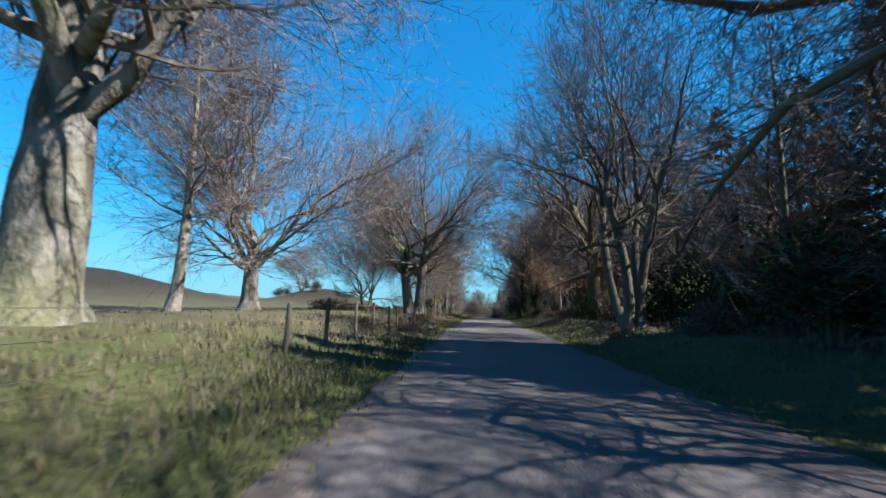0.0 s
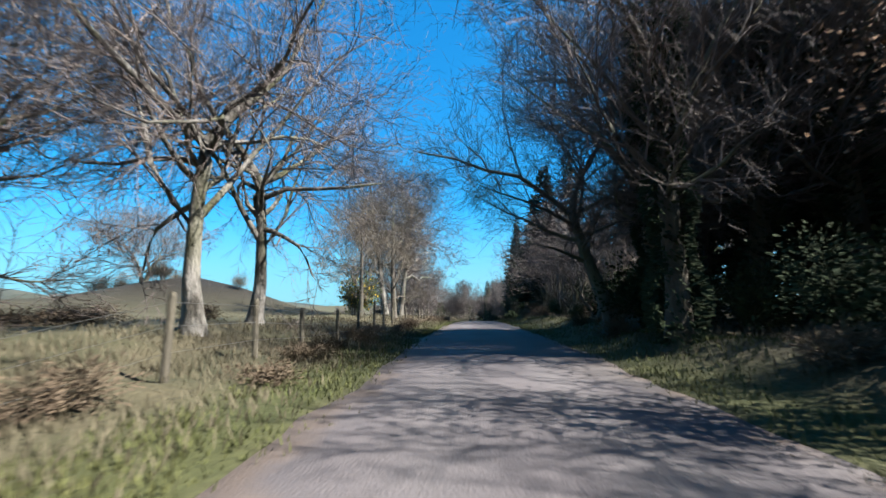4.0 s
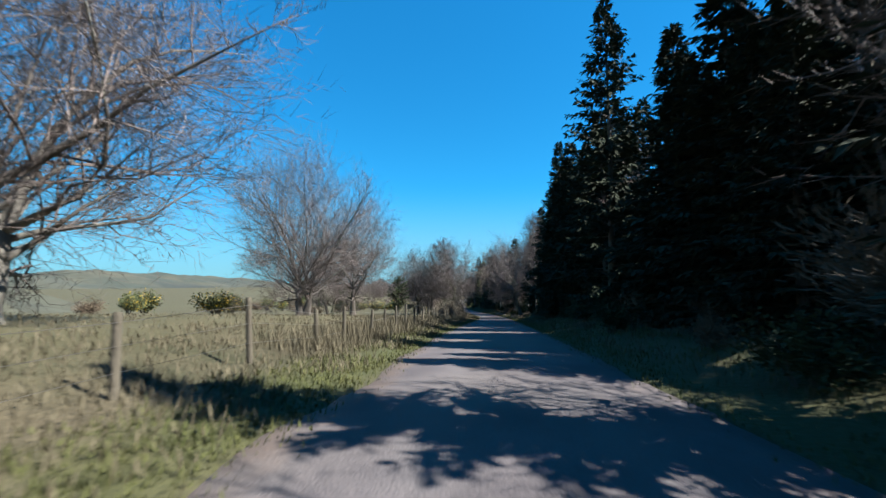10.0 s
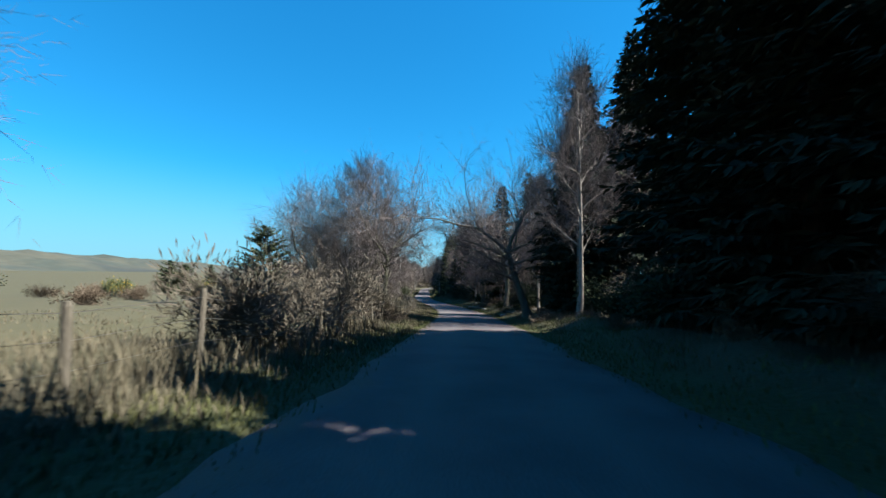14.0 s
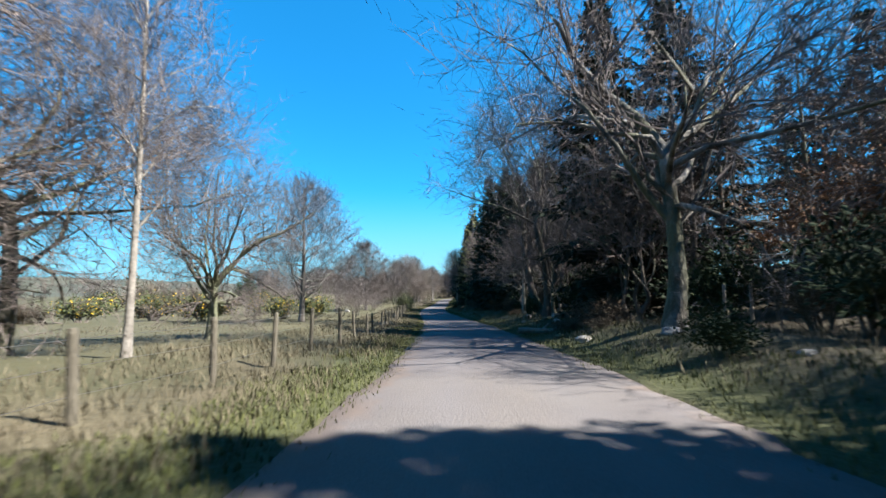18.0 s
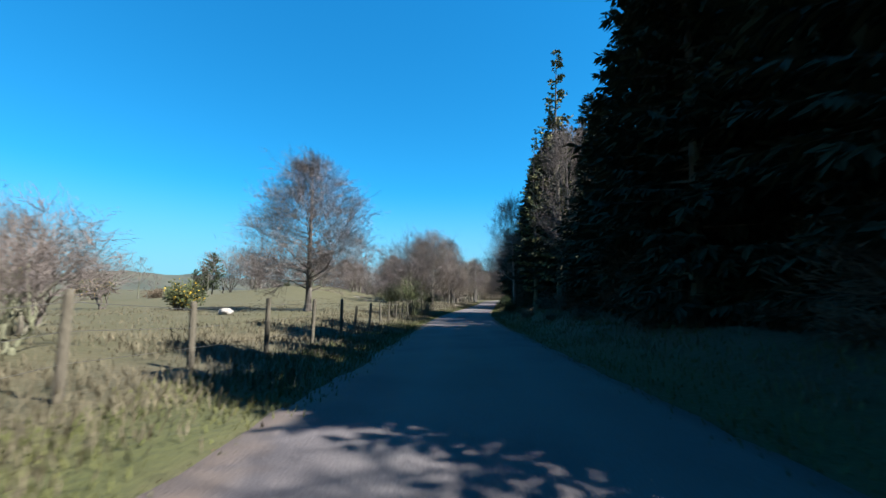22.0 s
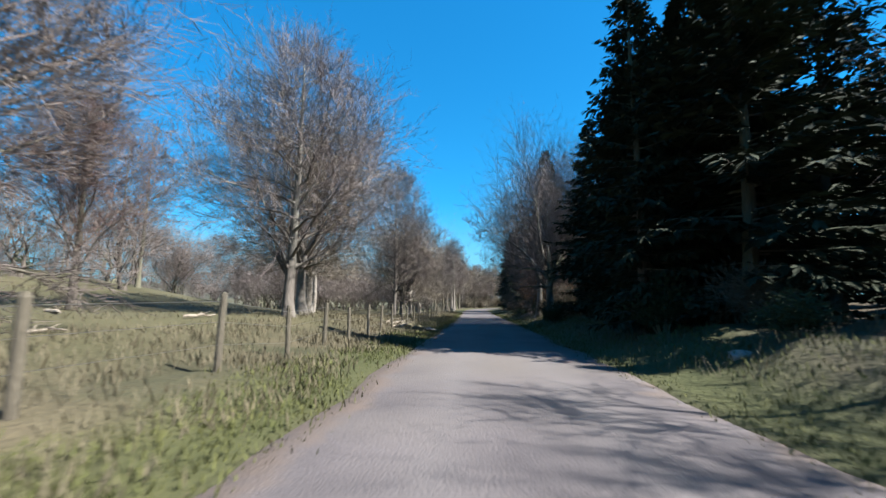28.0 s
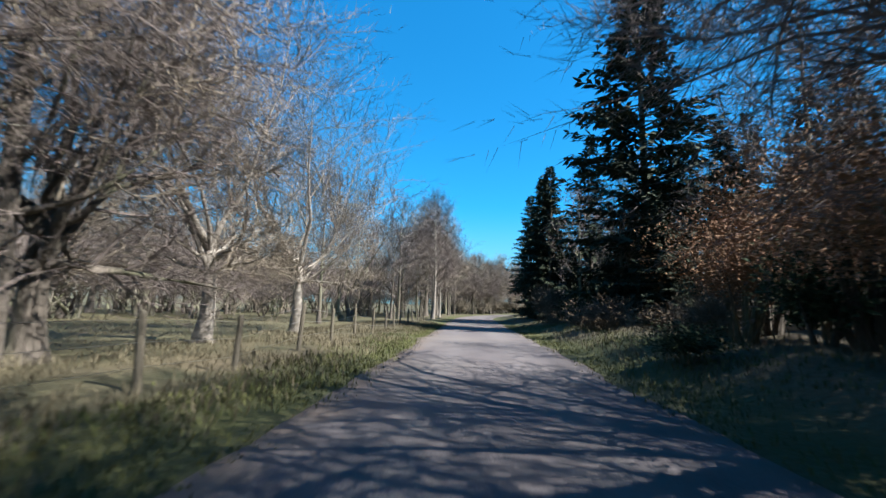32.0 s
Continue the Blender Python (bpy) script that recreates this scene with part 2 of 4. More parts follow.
# ---- the lie of the land ----
# the lane's middle: distance north, east, height
LANE = np.array([(-20, 0.95, 0), (-5, 0.95, 0), (10, 0.90, 0), (25, 0.95, 0), (40, 1.23, 0), (55, 1.60, -0.11), (70, 1.98, -0.38), (85, 2.56, -0.82),
                 (100, 3.49, -1.42), (115, 4.93, -2.18), (130, 6.58, -3.10), (145, 8.27, -4.08), (160, 9.84, -5.01), (175, 10.79, -5.83), (190, 10.95, -6.56),
                 (205, 10.38, -7.18), (220, 9.21, -7.71), (235, 7.98, -8.13), (250, 7.41, -8.46), (265, 7.56, -8.74), (280, 8.00, -8.99), (295, 8.40, -9.21),
                 (310, 8.62, -9.40), (340, 9.0, -9.65), (362, 9.6, -9.8), (378, 12.0, -9.9), (395, 17.5, -9.9), (420, 28, -9.9), (480, 56, -9.9)])
_fy = np.arange(-120, 481, 1.0)
_ker = np.hanning(17) / np.hanning(17).sum()


def _smooth(col):
    raw = np.interp(_fy, LANE[:, 0], LANE[:, col])
    return np.convolve(np.pad(raw, 8, mode="edge"), _ker, "valid")


_lx, _lz = _smooth(1), _smooth(2)


def lane_x(y):
    return float(np.interp(y, _fy, _lx))


def lane_z(y):
    return float(np.interp(y, _fy, _lz))


def step(a, b, v):
    u = min(1.0, max(0.0, (v - a) / (b - a)))
    return u * u * (3 - 2 * u)


def curve(y, *pairs):
    return float(np.interp(y, [p[0] for p in pairs], [p[1] for p in pairs]))


def mound(x, y, mx, my, sx, sy, h):
    return h * math.exp(-((x - mx) / sx) ** 2 - ((y - my) / sy) ** 2)


def ground_z(x, y, rough=True):
    """The height of the ground beside the lane."""
    side = x - lane_x(y)
    z = lane_z(y)
    far = step(50, 170, abs(side))
    if side < 0:
        bank = curve(y, (0, 0.75), (110, 0.75), (135, 0.45), (180, 0.3), (215, 0.45), (260, 0.75), (285, 0.75), (305, 0.1), (340, 0.0))
        z += bank * step(4.2, 9.0, -side) + 0.06 * step(2.6, 4.0, -side)
        z += mound(x, y, -31, 86, 10, 11, 4.6) + mound(x, y, -24, 285, 11, 24, 3.0) + mound(x, y, -66, 62, 20, 22, 7.0)
        z = z * (1 - far) + (-11.0) * far
    else:
        bank = curve(y, (0, 0.5), (30, 0.5), (120, 0.5), (180, 0.6), (230, 0.9), (300, 0.7), (340, 0.4))
        z += bank * step(2.7, 6.0, side) + curve(y, (0, 1.0), (60, 1.2), (160, 2.0), (185, 6.0), (210, 4.0), (240, 2.0), (330, 1.0)) * step(7, 34, side)
        z = z * (1 - far) + (z + 6) * far
    if abs(side) < 2.45:
        z -= 0.09
    elif rough:
        k = step(2.45, 5.0, abs(side)) * (1 - step(80, 160, abs(side)))
        lump = step(3.2, 5.0, side) * (1 - step(9, 14, side)) if side > 0 else 0.6 * step(3.4, 4.6, -side) * (1 - step(6, 8, -side))
        z += k * (0.16 * noise.noise(Vector((x * 0.45, y * 0.45, 3))) + 0.10 * noise.noise(Vector((x * 1.3, y * 1.3, 7))))
        z += lump * (0.30 * abs(noise.noise(Vector((x * 0.55, y * 0.38, 12)))) + 0.12 * noise.noise(Vector((x * 0.9, y * 0.9, 17))))
    return z


def part(name, bm, material, parent, label=""):
    me = bpy.data.meshes.new(name)
    if isinstance(bm, tuple):
        me.from_pydata(bm[0], [], bm[1])
    else:
        bm.to_mesh(me)
        bm.free()
    me.materials.append(material)
    ob = new(name, me)
    if parent:
        ob.parent = parent
    if label:
        ob["label"] = label
    return ob


def build_ground():
    near = [2.3, 2.6, 2.9, 3.2, 3.6, 4.0, 4.5, 5.0, 5.5, 6.2, 7, 8, 9, 10.5, 12.5, 15, 18, 22, 28, 33, 38, 44, 52, 60, 70, 80, 110, 160, 250, 400, 800, 1500, 3000]
    sides = [-v for v in reversed(near)] + [0.0] + near
    ys = [-3000, -1500, -700, -350, -180, -110] + [-80 + 1.6 * k for k in range(289)] + [390, 410, 440, 480, 560, 700, 1000, 1600, 3000]
    verts, faces, zones = [], [], {"litter": [], "pasture": [], "lush": [], "heath": []}
    for y in ys:
        for s in sides:
            x = lane_x(y) + s
            verts.append((x, y, ground_z(x, y)))
            zones["litter"].append(max(step(5.0, 8.0, s) * (0.35 if 255 < y < 270 else 0.85), mound(x, y, -31, 86, 14, 15, 0.9), mound(x, y, -66, 62, 26, 28, 0.9)))
            zones["pasture"].append(step(5.5, 9.0, -s) * (1 - max(mound(x, y, -31, 86, 14, 15, 0.9), mound(x, y, -66, 62, 28, 30, 1.0))) * curve(y, (0, 0.3), (60, 0.5), (85, 0.8), (150, 0.9), (175, 0.6), (215, 0.7), (270, 0.9), (330, 0.7)))
            zones["heath"].append(min(1.0, max(mound(x, y, -31, 86, 13, 14, 1.2), mound(x, y, -66, 62, 26, 28, 1.6))))
            zones["lush"].append(max(0.85 * step(2.6, 3.2, -s) * (1 - step(7, 10, -s)) * (1 - step(9, 18, y)), 0.75 * step(2.3, 2.7, abs(s)) * (1 - step(3.3, 4.6, abs(s))), 0.8 * step(2.5, 3.0, s) * (1 - step(5.0, 7.0, s)) * step(-0.1, 0.25, noise.noise(Vector((s * 0.3, y * 0.12, 5))))))
    w = len(sides)
    for r in range(len(ys) - 1):
        for c in range(w - 1):
            a = r * w + c
            faces.append((a, a + 1, a + w + 1, a + w))
    me = bpy.data.meshes.new("ground")
    me.from_pydata(verts, [], faces)
    for zone, vals in zones.items():
        at = me.attributes.new(zone, "FLOAT", "POINT")
        at.data.foreach_set("value", vals)
    me.materials.append(M_GROUND)
    for p in me.polygons:
        p.use_smooth = True
    tagged(new("ground", me), "rough grass verges, pasture and leaf litter", "ground", kind="structure")


def build_road():
    """The lane: a crowned strip with crumbling edges."""
    verts, faces = [], []
    cols = [-1, -0.96, -0.82, -0.66, -0.5, -0.36, -0.22, -0.1, 0.1, 0.22, 0.36, 0.5, 0.66, 0.82, 0.96, 1]
    ys = [-60 + 0.6 * k for k in range(760)]
    for y in ys:
        for c in cols:
            half = 2.56 + 0.32 * noise.noise(Vector((y * 0.3, 9 * (c > 0), 1))) + 0.14 * noise.noise(Vector((y * 1.3, 9 * (c > 0), 4)))
            x = lane_x(y) + c * half
            z = lane_z(y) + 0.03 * (1 - c * c) - (0.10 if abs(c) == 1 else 0) + 0.012 * noise.noise(Vector((x, y, 0)))
            verts.append((x, y, z))
    w = len(cols)
    for r in range(len(ys) - 1):
        for c in range(w - 1):
            a = r * w + c
            faces.append((a, a + 1, a + w + 1, a + w))
    ob = part("road", (verts, faces), M_ROAD, None)
    at = ob.data.attributes.new("edge", "FLOAT", "POINT")
    tk = ob.data.attributes.new("track", "FLOAT", "POINT")
    tk.data.foreach_set("value", [math.exp(-(((abs(cols[k % w]) - 0.36) / 0.16) ** 2)) for k in range(len(verts))])
    at.data.foreach_set("value", [step(0.45, 1.0, abs(cols[k % w])) * (0.8 if cols[k % w] < 0 else 0.6) for k in range(len(verts))])
    for p in ob.data.polygons:
        p.use_smooth = True
    tagged(ob, "worn grey asphalt single-track lane with crumbling edges", "road", kind="structure")


build_ground()
build_road()


# ---- tree makers ----
class Shape:
    """Gathers tubes, spikes and leaf blades into one mesh."""

    def __init__(self):
        self.v, self.f = [], []

    def tube(self, pts, radii, sides):
        base = len(self.v)
        n = len(pts)
        for i, (p, r) in enumerate(zip(pts, radii)):
            d = (pts[min(i + 1, n - 1)] - pts[max(i - 1, 0)]).normalized()
            a = d.orthogonal().normalized() if abs(d.z) < 0.9 else Vector((1, 0, 0)).cross(d).normalized()
            b = d.cross(a)
            for k in range(sides):
                g = 2 * math.pi * k / sides
                self.v.append(p + (a * math.cos(g) + b * math.sin(g)) * r)
        for i in range(n - 1):
            for k in range(sides):
                k2 = (k + 1) % sides
                self.f.append((base + i * sides + k, base + i * sides + k2, base + (i + 1) * sides + k2, base + (i + 1) * sides + k))
        self.f.append(tuple(base + (n - 1) * sides + k for k in range(sides)))

    def spike(self, p, q, r):
        d = q - p
        a = d.orthogonal().normalized() * r
        b = d.normalized().cross(a)
        i = len(self.v)
        self.v += [p + a, p - 0.5 * a + 0.87 * b, p - 0.5 * a - 0.87 * b, q]
        self.f += [(i, i + 1, i + 3), (i + 1, i + 2, i + 3), (i + 2, i, i + 3)]

    def twig(self, p, q, r):
        """A thin twig: a narrow ridge that ends in a point."""
        d = q - p
        a = d.orthogonal().normalized() * r
        b = d.normalized().cross(a) * 0.8
        i = len(self.v)
        self.v += [p + a - b, p + b, p - a - b, q]
        self.f += [(i, i + 1, i + 3), (i + 1, i + 2, i + 3)]

    def blade(self, p, q, side):
        """A needle spray or leaf: two faces bent along the middle."""
        i = len(self.v)
        m = (p + q) * 0.5
        up = (q - p).cross(side).normalized() * side.length * 0.35
        self.v += [p, m + side - up, q, m - side - up]
        self.f += [(i, i + 1, i + 2), (i, i + 2, i + 3)]

    def data(self):
        return ([tuple(v) for v in self.v], self.f)


def turned(rng, d, angle):
    """d leant by angle (radians) to a random side."""
    a = d.orthogonal().normalized()
    a.rotate(Matrix.Rotation(rng.uniform(0, 2 * math.pi), 3, d))
    return (d * math.cos(angle) + a * math.sin(angle)).normalized()


def tree_data(seed, high, radius, fork, width, low, leader=False, limbs=9, lift=0.5, widest=0.45, splay=0.22, droop=0.0, twigs=7, lean=(0, 0), stems=1, twig_r=0.0085, fine=1.3, crook=1.0, stout=1.0):
    """A bare tree: trunk, list of limbs, and the crown of branches and twigs. width: the crown's radius; low: where it starts; crook, stout: how bent and how thick the limbs are."""
    rng = random.Random(seed)
    trunk, limb_parts, crown = Shape(), [], Shape()

    def room(h):
        u = (h - low) / (high - low)
        if u <= 0:
            return width * 0.55
        if u >= 1:
            return 0.05
        return width * (max(0.62, math.sin(math.pi * 0.5 * u / widest) ** 0.6) if u < widest else math.cos(math.pi * 0.5 * (u - widest) / (1 - widest)) ** 0.7)

    def axis(h):
        return Vector((lean[0] * h / high, lean[1] * h / high, 0))

    def inside(p):
        q = p - axis(p.z)
        return p.z < high and math.hypot(q.x, q.y) < room(p.z)

    def line(p, d, length, n, bend, up):
        pts = [p]
        for _ in range(n):
            d = (d + Vector((rng.gauss(0, bend), rng.gauss(0, bend), rng.gauss(0, bend) + up))).normalized()
            p = p + d * (length / n)
            pts.append(p)
        return pts

    def reach(p, d, most):
        far, stepped = 0.4, 0.35
        while far < most and inside(p + d * far):
            far += stepped
        return far

    for st in range(stems):
        ang = 2 * math.pi * st / max(1, stems) + 0.6
        spread = 0.0 if stems == 1 else splay
        root = Vector((math.cos(ang), math.sin(ang), 0)) * (0 if stems == 1 else radius * (0.62 if stems == 2 else 1.0))
        top = high * 0.93 if leader else fork
        n = 12
        pts, rad = [], []
        wob = [rng.uniform(-1, 1) for _ in range(4)]
        for i in range(n + 1):
            u = (i / n) ** 1.5
            h = top * u
            p = root + axis(h) + Vector((math.cos(ang), math.sin(ang), 0)) * spread * h
            p += Vector((wob[0] * math.sin(3 * u + wob[2]), wob[1] * math.sin(2.5 * u + wob[3]), 0)) * (0.16 if stems < 3 else 0.42) * min(1, h)
            pts.append(Vector((p.x, p.y, h - 0.35 * (i == 0))))
            flare = 1 + 0.55 * math.exp(-h / 0.3)
            rad.append(radius * flare * ((1 - 0.92 * u) if leader else (1 - 0.42 * u)) / (1 if stems == 1 else 1.2 if stems == 2 else 1.5))
        trunk.tube(pts, rad, 12)
        lo = len(trunk.v) - 12 * len(pts)
        for q in range(lo, len(trunk.v)):
            c = pts[(q - lo) // 12]
            off = trunk.v[q] - c
            knob = 1 + 0.16 * noise.noise(Vector((off.x * 3 / radius, off.y * 3 / radius, c.z * 0.7 + seed))) + 0.10 * math.sin(5 * math.atan2(off.y, off.x) + seed) * math.exp(-max(0, c.z) / 0.5)
            trunk.v[q] = c + off * knob
        k = max(2, limbs // stems)
        for j in range(k):
            if leader:
                u = (low / top) + (1 - low / top) * (j + 0.3) / k * 0.97
            else:
                u = 1.0 - (0.55 * (j / k) ** 1.6 if j > 2 else 0.0)
                if u * top < low * 0.8:
                    u = max(u, low * 0.8 / top)
            u = min(u, 0.99)
            w0 = u ** (1 / 1.5) * n
            i = min(n - 1, int(w0))
            start = pts[i].lerp(pts[i + 1], w0 - i)
            az = 2.4 * j + rng.uniform(-0.4, 0.4) + ang
            if leader:
                el = radians(4 + 32 * lift + 48 * u) + rng.uniform(-0.14, 0.14)
            else:
                el = radians((80, 66, 54, 60, 40, 30, 45, 22, 34, 16, 28, 12)[j % 12] * (0.6 + 0.6 * lift)) + rng.uniform(-0.15, 0.15)
            el = min(el, 1.5)
            d = Vector((math.cos(az) * math.cos(el), math.sin(az) * math.cos(el), math.sin(el)))
            length = reach(start, d, high)
            r1 = max(0.03, stout * rad[i] * (0.44 if leader else (0.92, 0.72, 0.62, 0.5)[min(j, 3)]))
            lp = line(start - d * rad[i] * 0.5, d, length * 1.02, 7, 0.19 * crook, 0.03 - droop * 0.06)
            one = Shape()
            lr = [r1 * (1 - 0.94 * (q / 7) ** 0.7) for q in range(8)]
            one.tube(lp, lr, 7)
            limb_parts.append(one)
            nb = max(4, int((3 + length * 1.1) * fine))
            for b in range(nb):
                w = 0.16 + 0.84 * (b + rng.random()) / nb
                i2 = min(6, int(w * 7))
                bp = lp[i2].lerp(lp[i2 + 1], w * 7 - i2)
                bd = turned(rng, (lp[i2 + 1] - lp[i2]).normalized(), rng.uniform(0.5, 1.05))
                bd = (bd + Vector((0, 0, 0.25 * lift - 0.25 * droop))).normalized()
                bl = min(reach(bp, bd, length * 0.6), length * 0.6) * rng.uniform(0.75, 1.1)
                br = max(0.013 * stout, lr[i2] * 0.42)
                b_pts = line(bp, bd, bl, 4, 0.23 * crook, 0.04 - droop * 0.1)
                crown.tube(b_pts, [br * (1 - 0.8 * q / 4) for q in range(5)], 4)
                nc = max(3, int((2.5 + bl * 1.9) * fine))
                for c in range(nc):
                    w2 = 0.12 + 0.88 * (c + rng.random()) / nc
                    i3 = min(3, int(w2 * 4))
                    cp = b_pts[i3].lerp(b_pts[i3 + 1], w2 * 4 - i3)
                    cd = turned(rng, (b_pts[i3 + 1] - b_pts[i3]).normalized(), rng.uniform(0.45, 1.0))
                    cd = (cd + Vector((0, 0, 0.12 - 0.3 * droop))).normalized()
                    cl = min(2.2, 0.5 + bl * 0.4) * rng.uniform(0.7, 1.2)
                    c_pts = line(cp, cd, cl, 2, 0.2, 0.05 - droop * 0.12)
                    crown.spike(c_pts[0], c_pts[1], twig_r * 1.7)
                    crown.spike(c_pts[1] - (c_pts[1] - c_pts[0]) * 0.35, c_pts[2], twig_r * 1.2)
                    for e in range(int(twigs * 1.5)):
                        w3 = 0.1 + 0.9 * (e + rng.random()) / twigs
                        tp = c_pts[0].lerp(c_pts[1], w3 * 2) if w3 < 0.5 else c_pts[1].lerp(c_pts[2], w3 * 2 - 1)
                        td = turned(rng, cd, rng.uniform(0.35, 0.95))
                        td.z += 0.1 - 0.35 * droop
                        crown.twig(tp, tp + td.normalized() * rng.uniform(0.3, 0.75), twig_r * 0.8)
    return trunk, limb_parts, crown


def make_tree(name, label, bark, twig, group="", extra=None, split=True, **kw):
    top = tagged(new(name), label, "tree", group)
    trunk, limbs, crown = tree_data(**kw)
    if not split:
        for s in limbs:
            n = len(trunk.v)
            trunk.v += s.v
            trunk.f += [tuple(i + n for i in f) for f in s.f]
    part("trunk", trunk.data(), bark, top)
    for s in limbs if split else ():
        part("limb", s.data(), bark, top)
    tagged(part("crown", crown.data(), twig, top, "fine leafless branches and twigs"), kind="stuff")
    for ob in top.children:
        if not ob.name.startswith("crown"):
            for p in ob.data.polygons:
                p.use_smooth = True
    if extra:
        extra(top)
    return top


def make_conifer(name, label, needle, seed, high, width, bare=0.06, droop=0.35, gap=0.45, per=6, radius=0.2, sparse=1.0, round_top=1.0, bark=None, big=1.0, slim=1.0):
    """A conifer: straight trunk and whorls of branches with needle sprays."""
    rng = random.Random(seed)
    top = tagged(new(name), label, "tree")
    trunk, wood, leaf = Shape(), Shape(), Shape()
    pts = [Vector((0.1 * math.sin(h * 0.4), 0.1 * math.cos(h * 0.3), h)) for h in [-0.3] + [high * k / 8 for k in range(1, 9)]]
    trunk.tube(pts, [radius * (1.3 if k == 0 else 1 - 0.95 * k / 8) for k in range(9)], 9)
    h = high * bare
    while h < high * 0.985:
        u = h / high
        reach = width * max(0.04, (1 - u) ** 0.8 if round_top == 1.0 else (1 - u ** (1 + round_top)) ** 0.7) * min(1, 0.55 + 2.2 * (u - bare))
        for k in range(per):
            az = rng.uniform(0, 2 * math.pi)
            ln = reach * rng.uniform(0.65, 1.2)
            p = Vector((0.1 * math.sin(h * 0.4), 0.1 * math.cos(h * 0.3), h + rng.uniform(-0.2, 0.2)))
            d = Vector((math.cos(az), math.sin(az), 0.25 + 0.5 * u - droop * 0.9)).normalized()
            q = p + d * ln * 0.55
            e = q + (d + Vector((0, 0, 0.12 - droop * 0.35))).normalized() * ln * 0.45
            wood.spike(p, q.lerp(e, 0.6), 0.02 + 0.012 * ln)
            ns = max(4, int((6 + ln * 12) * sparse))
            for s in range(ns):
                w = 0.15 + 0.85 * (s + rng.random()) / ns
                bp = p.lerp(q, w / 0.55) if w < 0.55 else q.lerp(e, (w - 0.55) / 0.45)
                side = Vector((-d.y, d.x, 0)).normalized() * (1 if s % 2 else -1)
                sd = (d * 0.75 + side * rng.uniform(0.3, 1.0) + Vector((0, 0, rng.uniform(-1.3, 0.25) * (0.5 + droop)))).normalized()
                sl = rng.uniform(0.24, 0.5) * (0.7 + 0.5 * (1 - w)) * (0.75 + 0.12 * ln) * big
                leaf.blade(bp, bp + sd * sl, sd.cross(Vector((0, 0, 1))).normalized() * sl * rng.uniform(0.2, 0.34) * slim + Vector((0, 0, rng.uniform(-0.12, 0.12) * slim)))
        h += gap * rng.uniform(0.8, 1.2)
    part("trunk", trunk.data(), bark or M_OAK, top)
    tagged(part("branchwork", wood.data(), M_OAK, top), kind="stuff")
    tagged(part("foliage", leaf.data(), needle, top), kind="stuff")
    return top


def make_shrub(name, label, leafmat, seed, rx, high, leaves, size=0.12, flowers=0, stems=9, open_base=0.1, upright=0.3, slim=1.0):
    """A bush: bent stems and an uneven cloud of leaf sprays."""
    rng = random.Random(seed)
    top = tagged(new(name), label, "shrub")
    wood, leaf, bloom = Shape(), Shape(), Shape()
    lobes = []
    for k in range(stems):
        az, out = rng.uniform(0, 2 * math.pi), rng.uniform(0.2, 1.0) * rx
        tip = Vector((math.cos(az) * out, math.sin(az) * out, high * rng.uniform(0.55, 1.0) * (1 - 0.35 * (out / rx) ** 2)))
        base = Vector((math.cos(az), math.sin(az), 0)) * 0.12 * rx
        mid = base.lerp(tip, 0.5) + Vector((0, 0, 0.1 * high))
        wood.tube([base - Vector((0, 0, 0.15)), mid, tip], [0.035 + 0.01 * high, 0.02, 0.006], 5)
        lobes += [(tip, 0.34 * rx + 0.12 * high), (mid.lerp(tip, 0.4), 0.32 * rx + 0.1 * high), (mid, 0.28 * rx)]
    for k in range(leaves):
        c, r = lobes[rng.randrange(len(lobes))]
        d = Vector((rng.gauss(0, 1), rng.gauss(0, 1), rng.gauss(0, 0.8))).normalized()
        p = c + d * r * rng.uniform(0.35, 1.0)
        if p.z < open_base * high:
            p.z = rng.uniform(0.0, 0.35) * high
        dd = (d + Vector((rng.gauss(0, 0.5), rng.gauss(0, 0.5), upright + rng.gauss(0, 0.4)))).normalized()
        s = size * rng.uniform(0.7, 1.6)
        side = dd.orthogonal().normalized() * s * rng.uniform(0.22, 0.4) * slim
        (bloom if (k < flowers) else leaf).blade(p, p + dd * s * (0.55 if k < flowers else 1), side)
    tagged(part("stemwork", wood.data(), M_OAK, top), kind="stuff")
    tagged(part("foliage", leaf.data(), leafmat, top), kind="stuff")
    if flowers:
        tagged(part("blossom", bloom.data(), M_FLOWER, top, "bright yellow flowers"), kind="stuff")
    return top


def stand(x, y, size=1.0, turn=0.0, tall=None, sink=0.05):
    """The pose of a thing that stands on the ground."""
    return Matrix.Translation((x, y, ground_z(x, y) - sink)) @ Matrix.Rotation(radians(turn), 4, "Z") @ Matrix.Diagonal((size, size, tall or size, 1))

# ---- trees: one of each kind, then copies ----
def ivy_coat(top):
    r = random.Random(4)
    s = Shape()
    for _ in range(3600):
        h = r.uniform(0.1, 10.5)
        az = r.uniform(0, 6.283)
        rad = (0.36 + 0.25 * math.sin(h * 1.3) ** 2 + 0.5 * step(5, 8, h) * r.random()) * (1.05 - 0.05 * h)
        p = Vector((math.cos(az) * rad, math.sin(az) * rad, h))
        d = Vector((math.cos(az), math.sin(az), r.uniform(-0.8, 0.4))).normalized()
        s.blade(p, p + d * r.uniform(0.12, 0.26), d.orthogonal().normalized() * r.uniform(0.05, 0.1))
    tagged(part("ivy", s.data(), M_IVY, top, "thick dark ivy round the trunk"), kind="stuff")


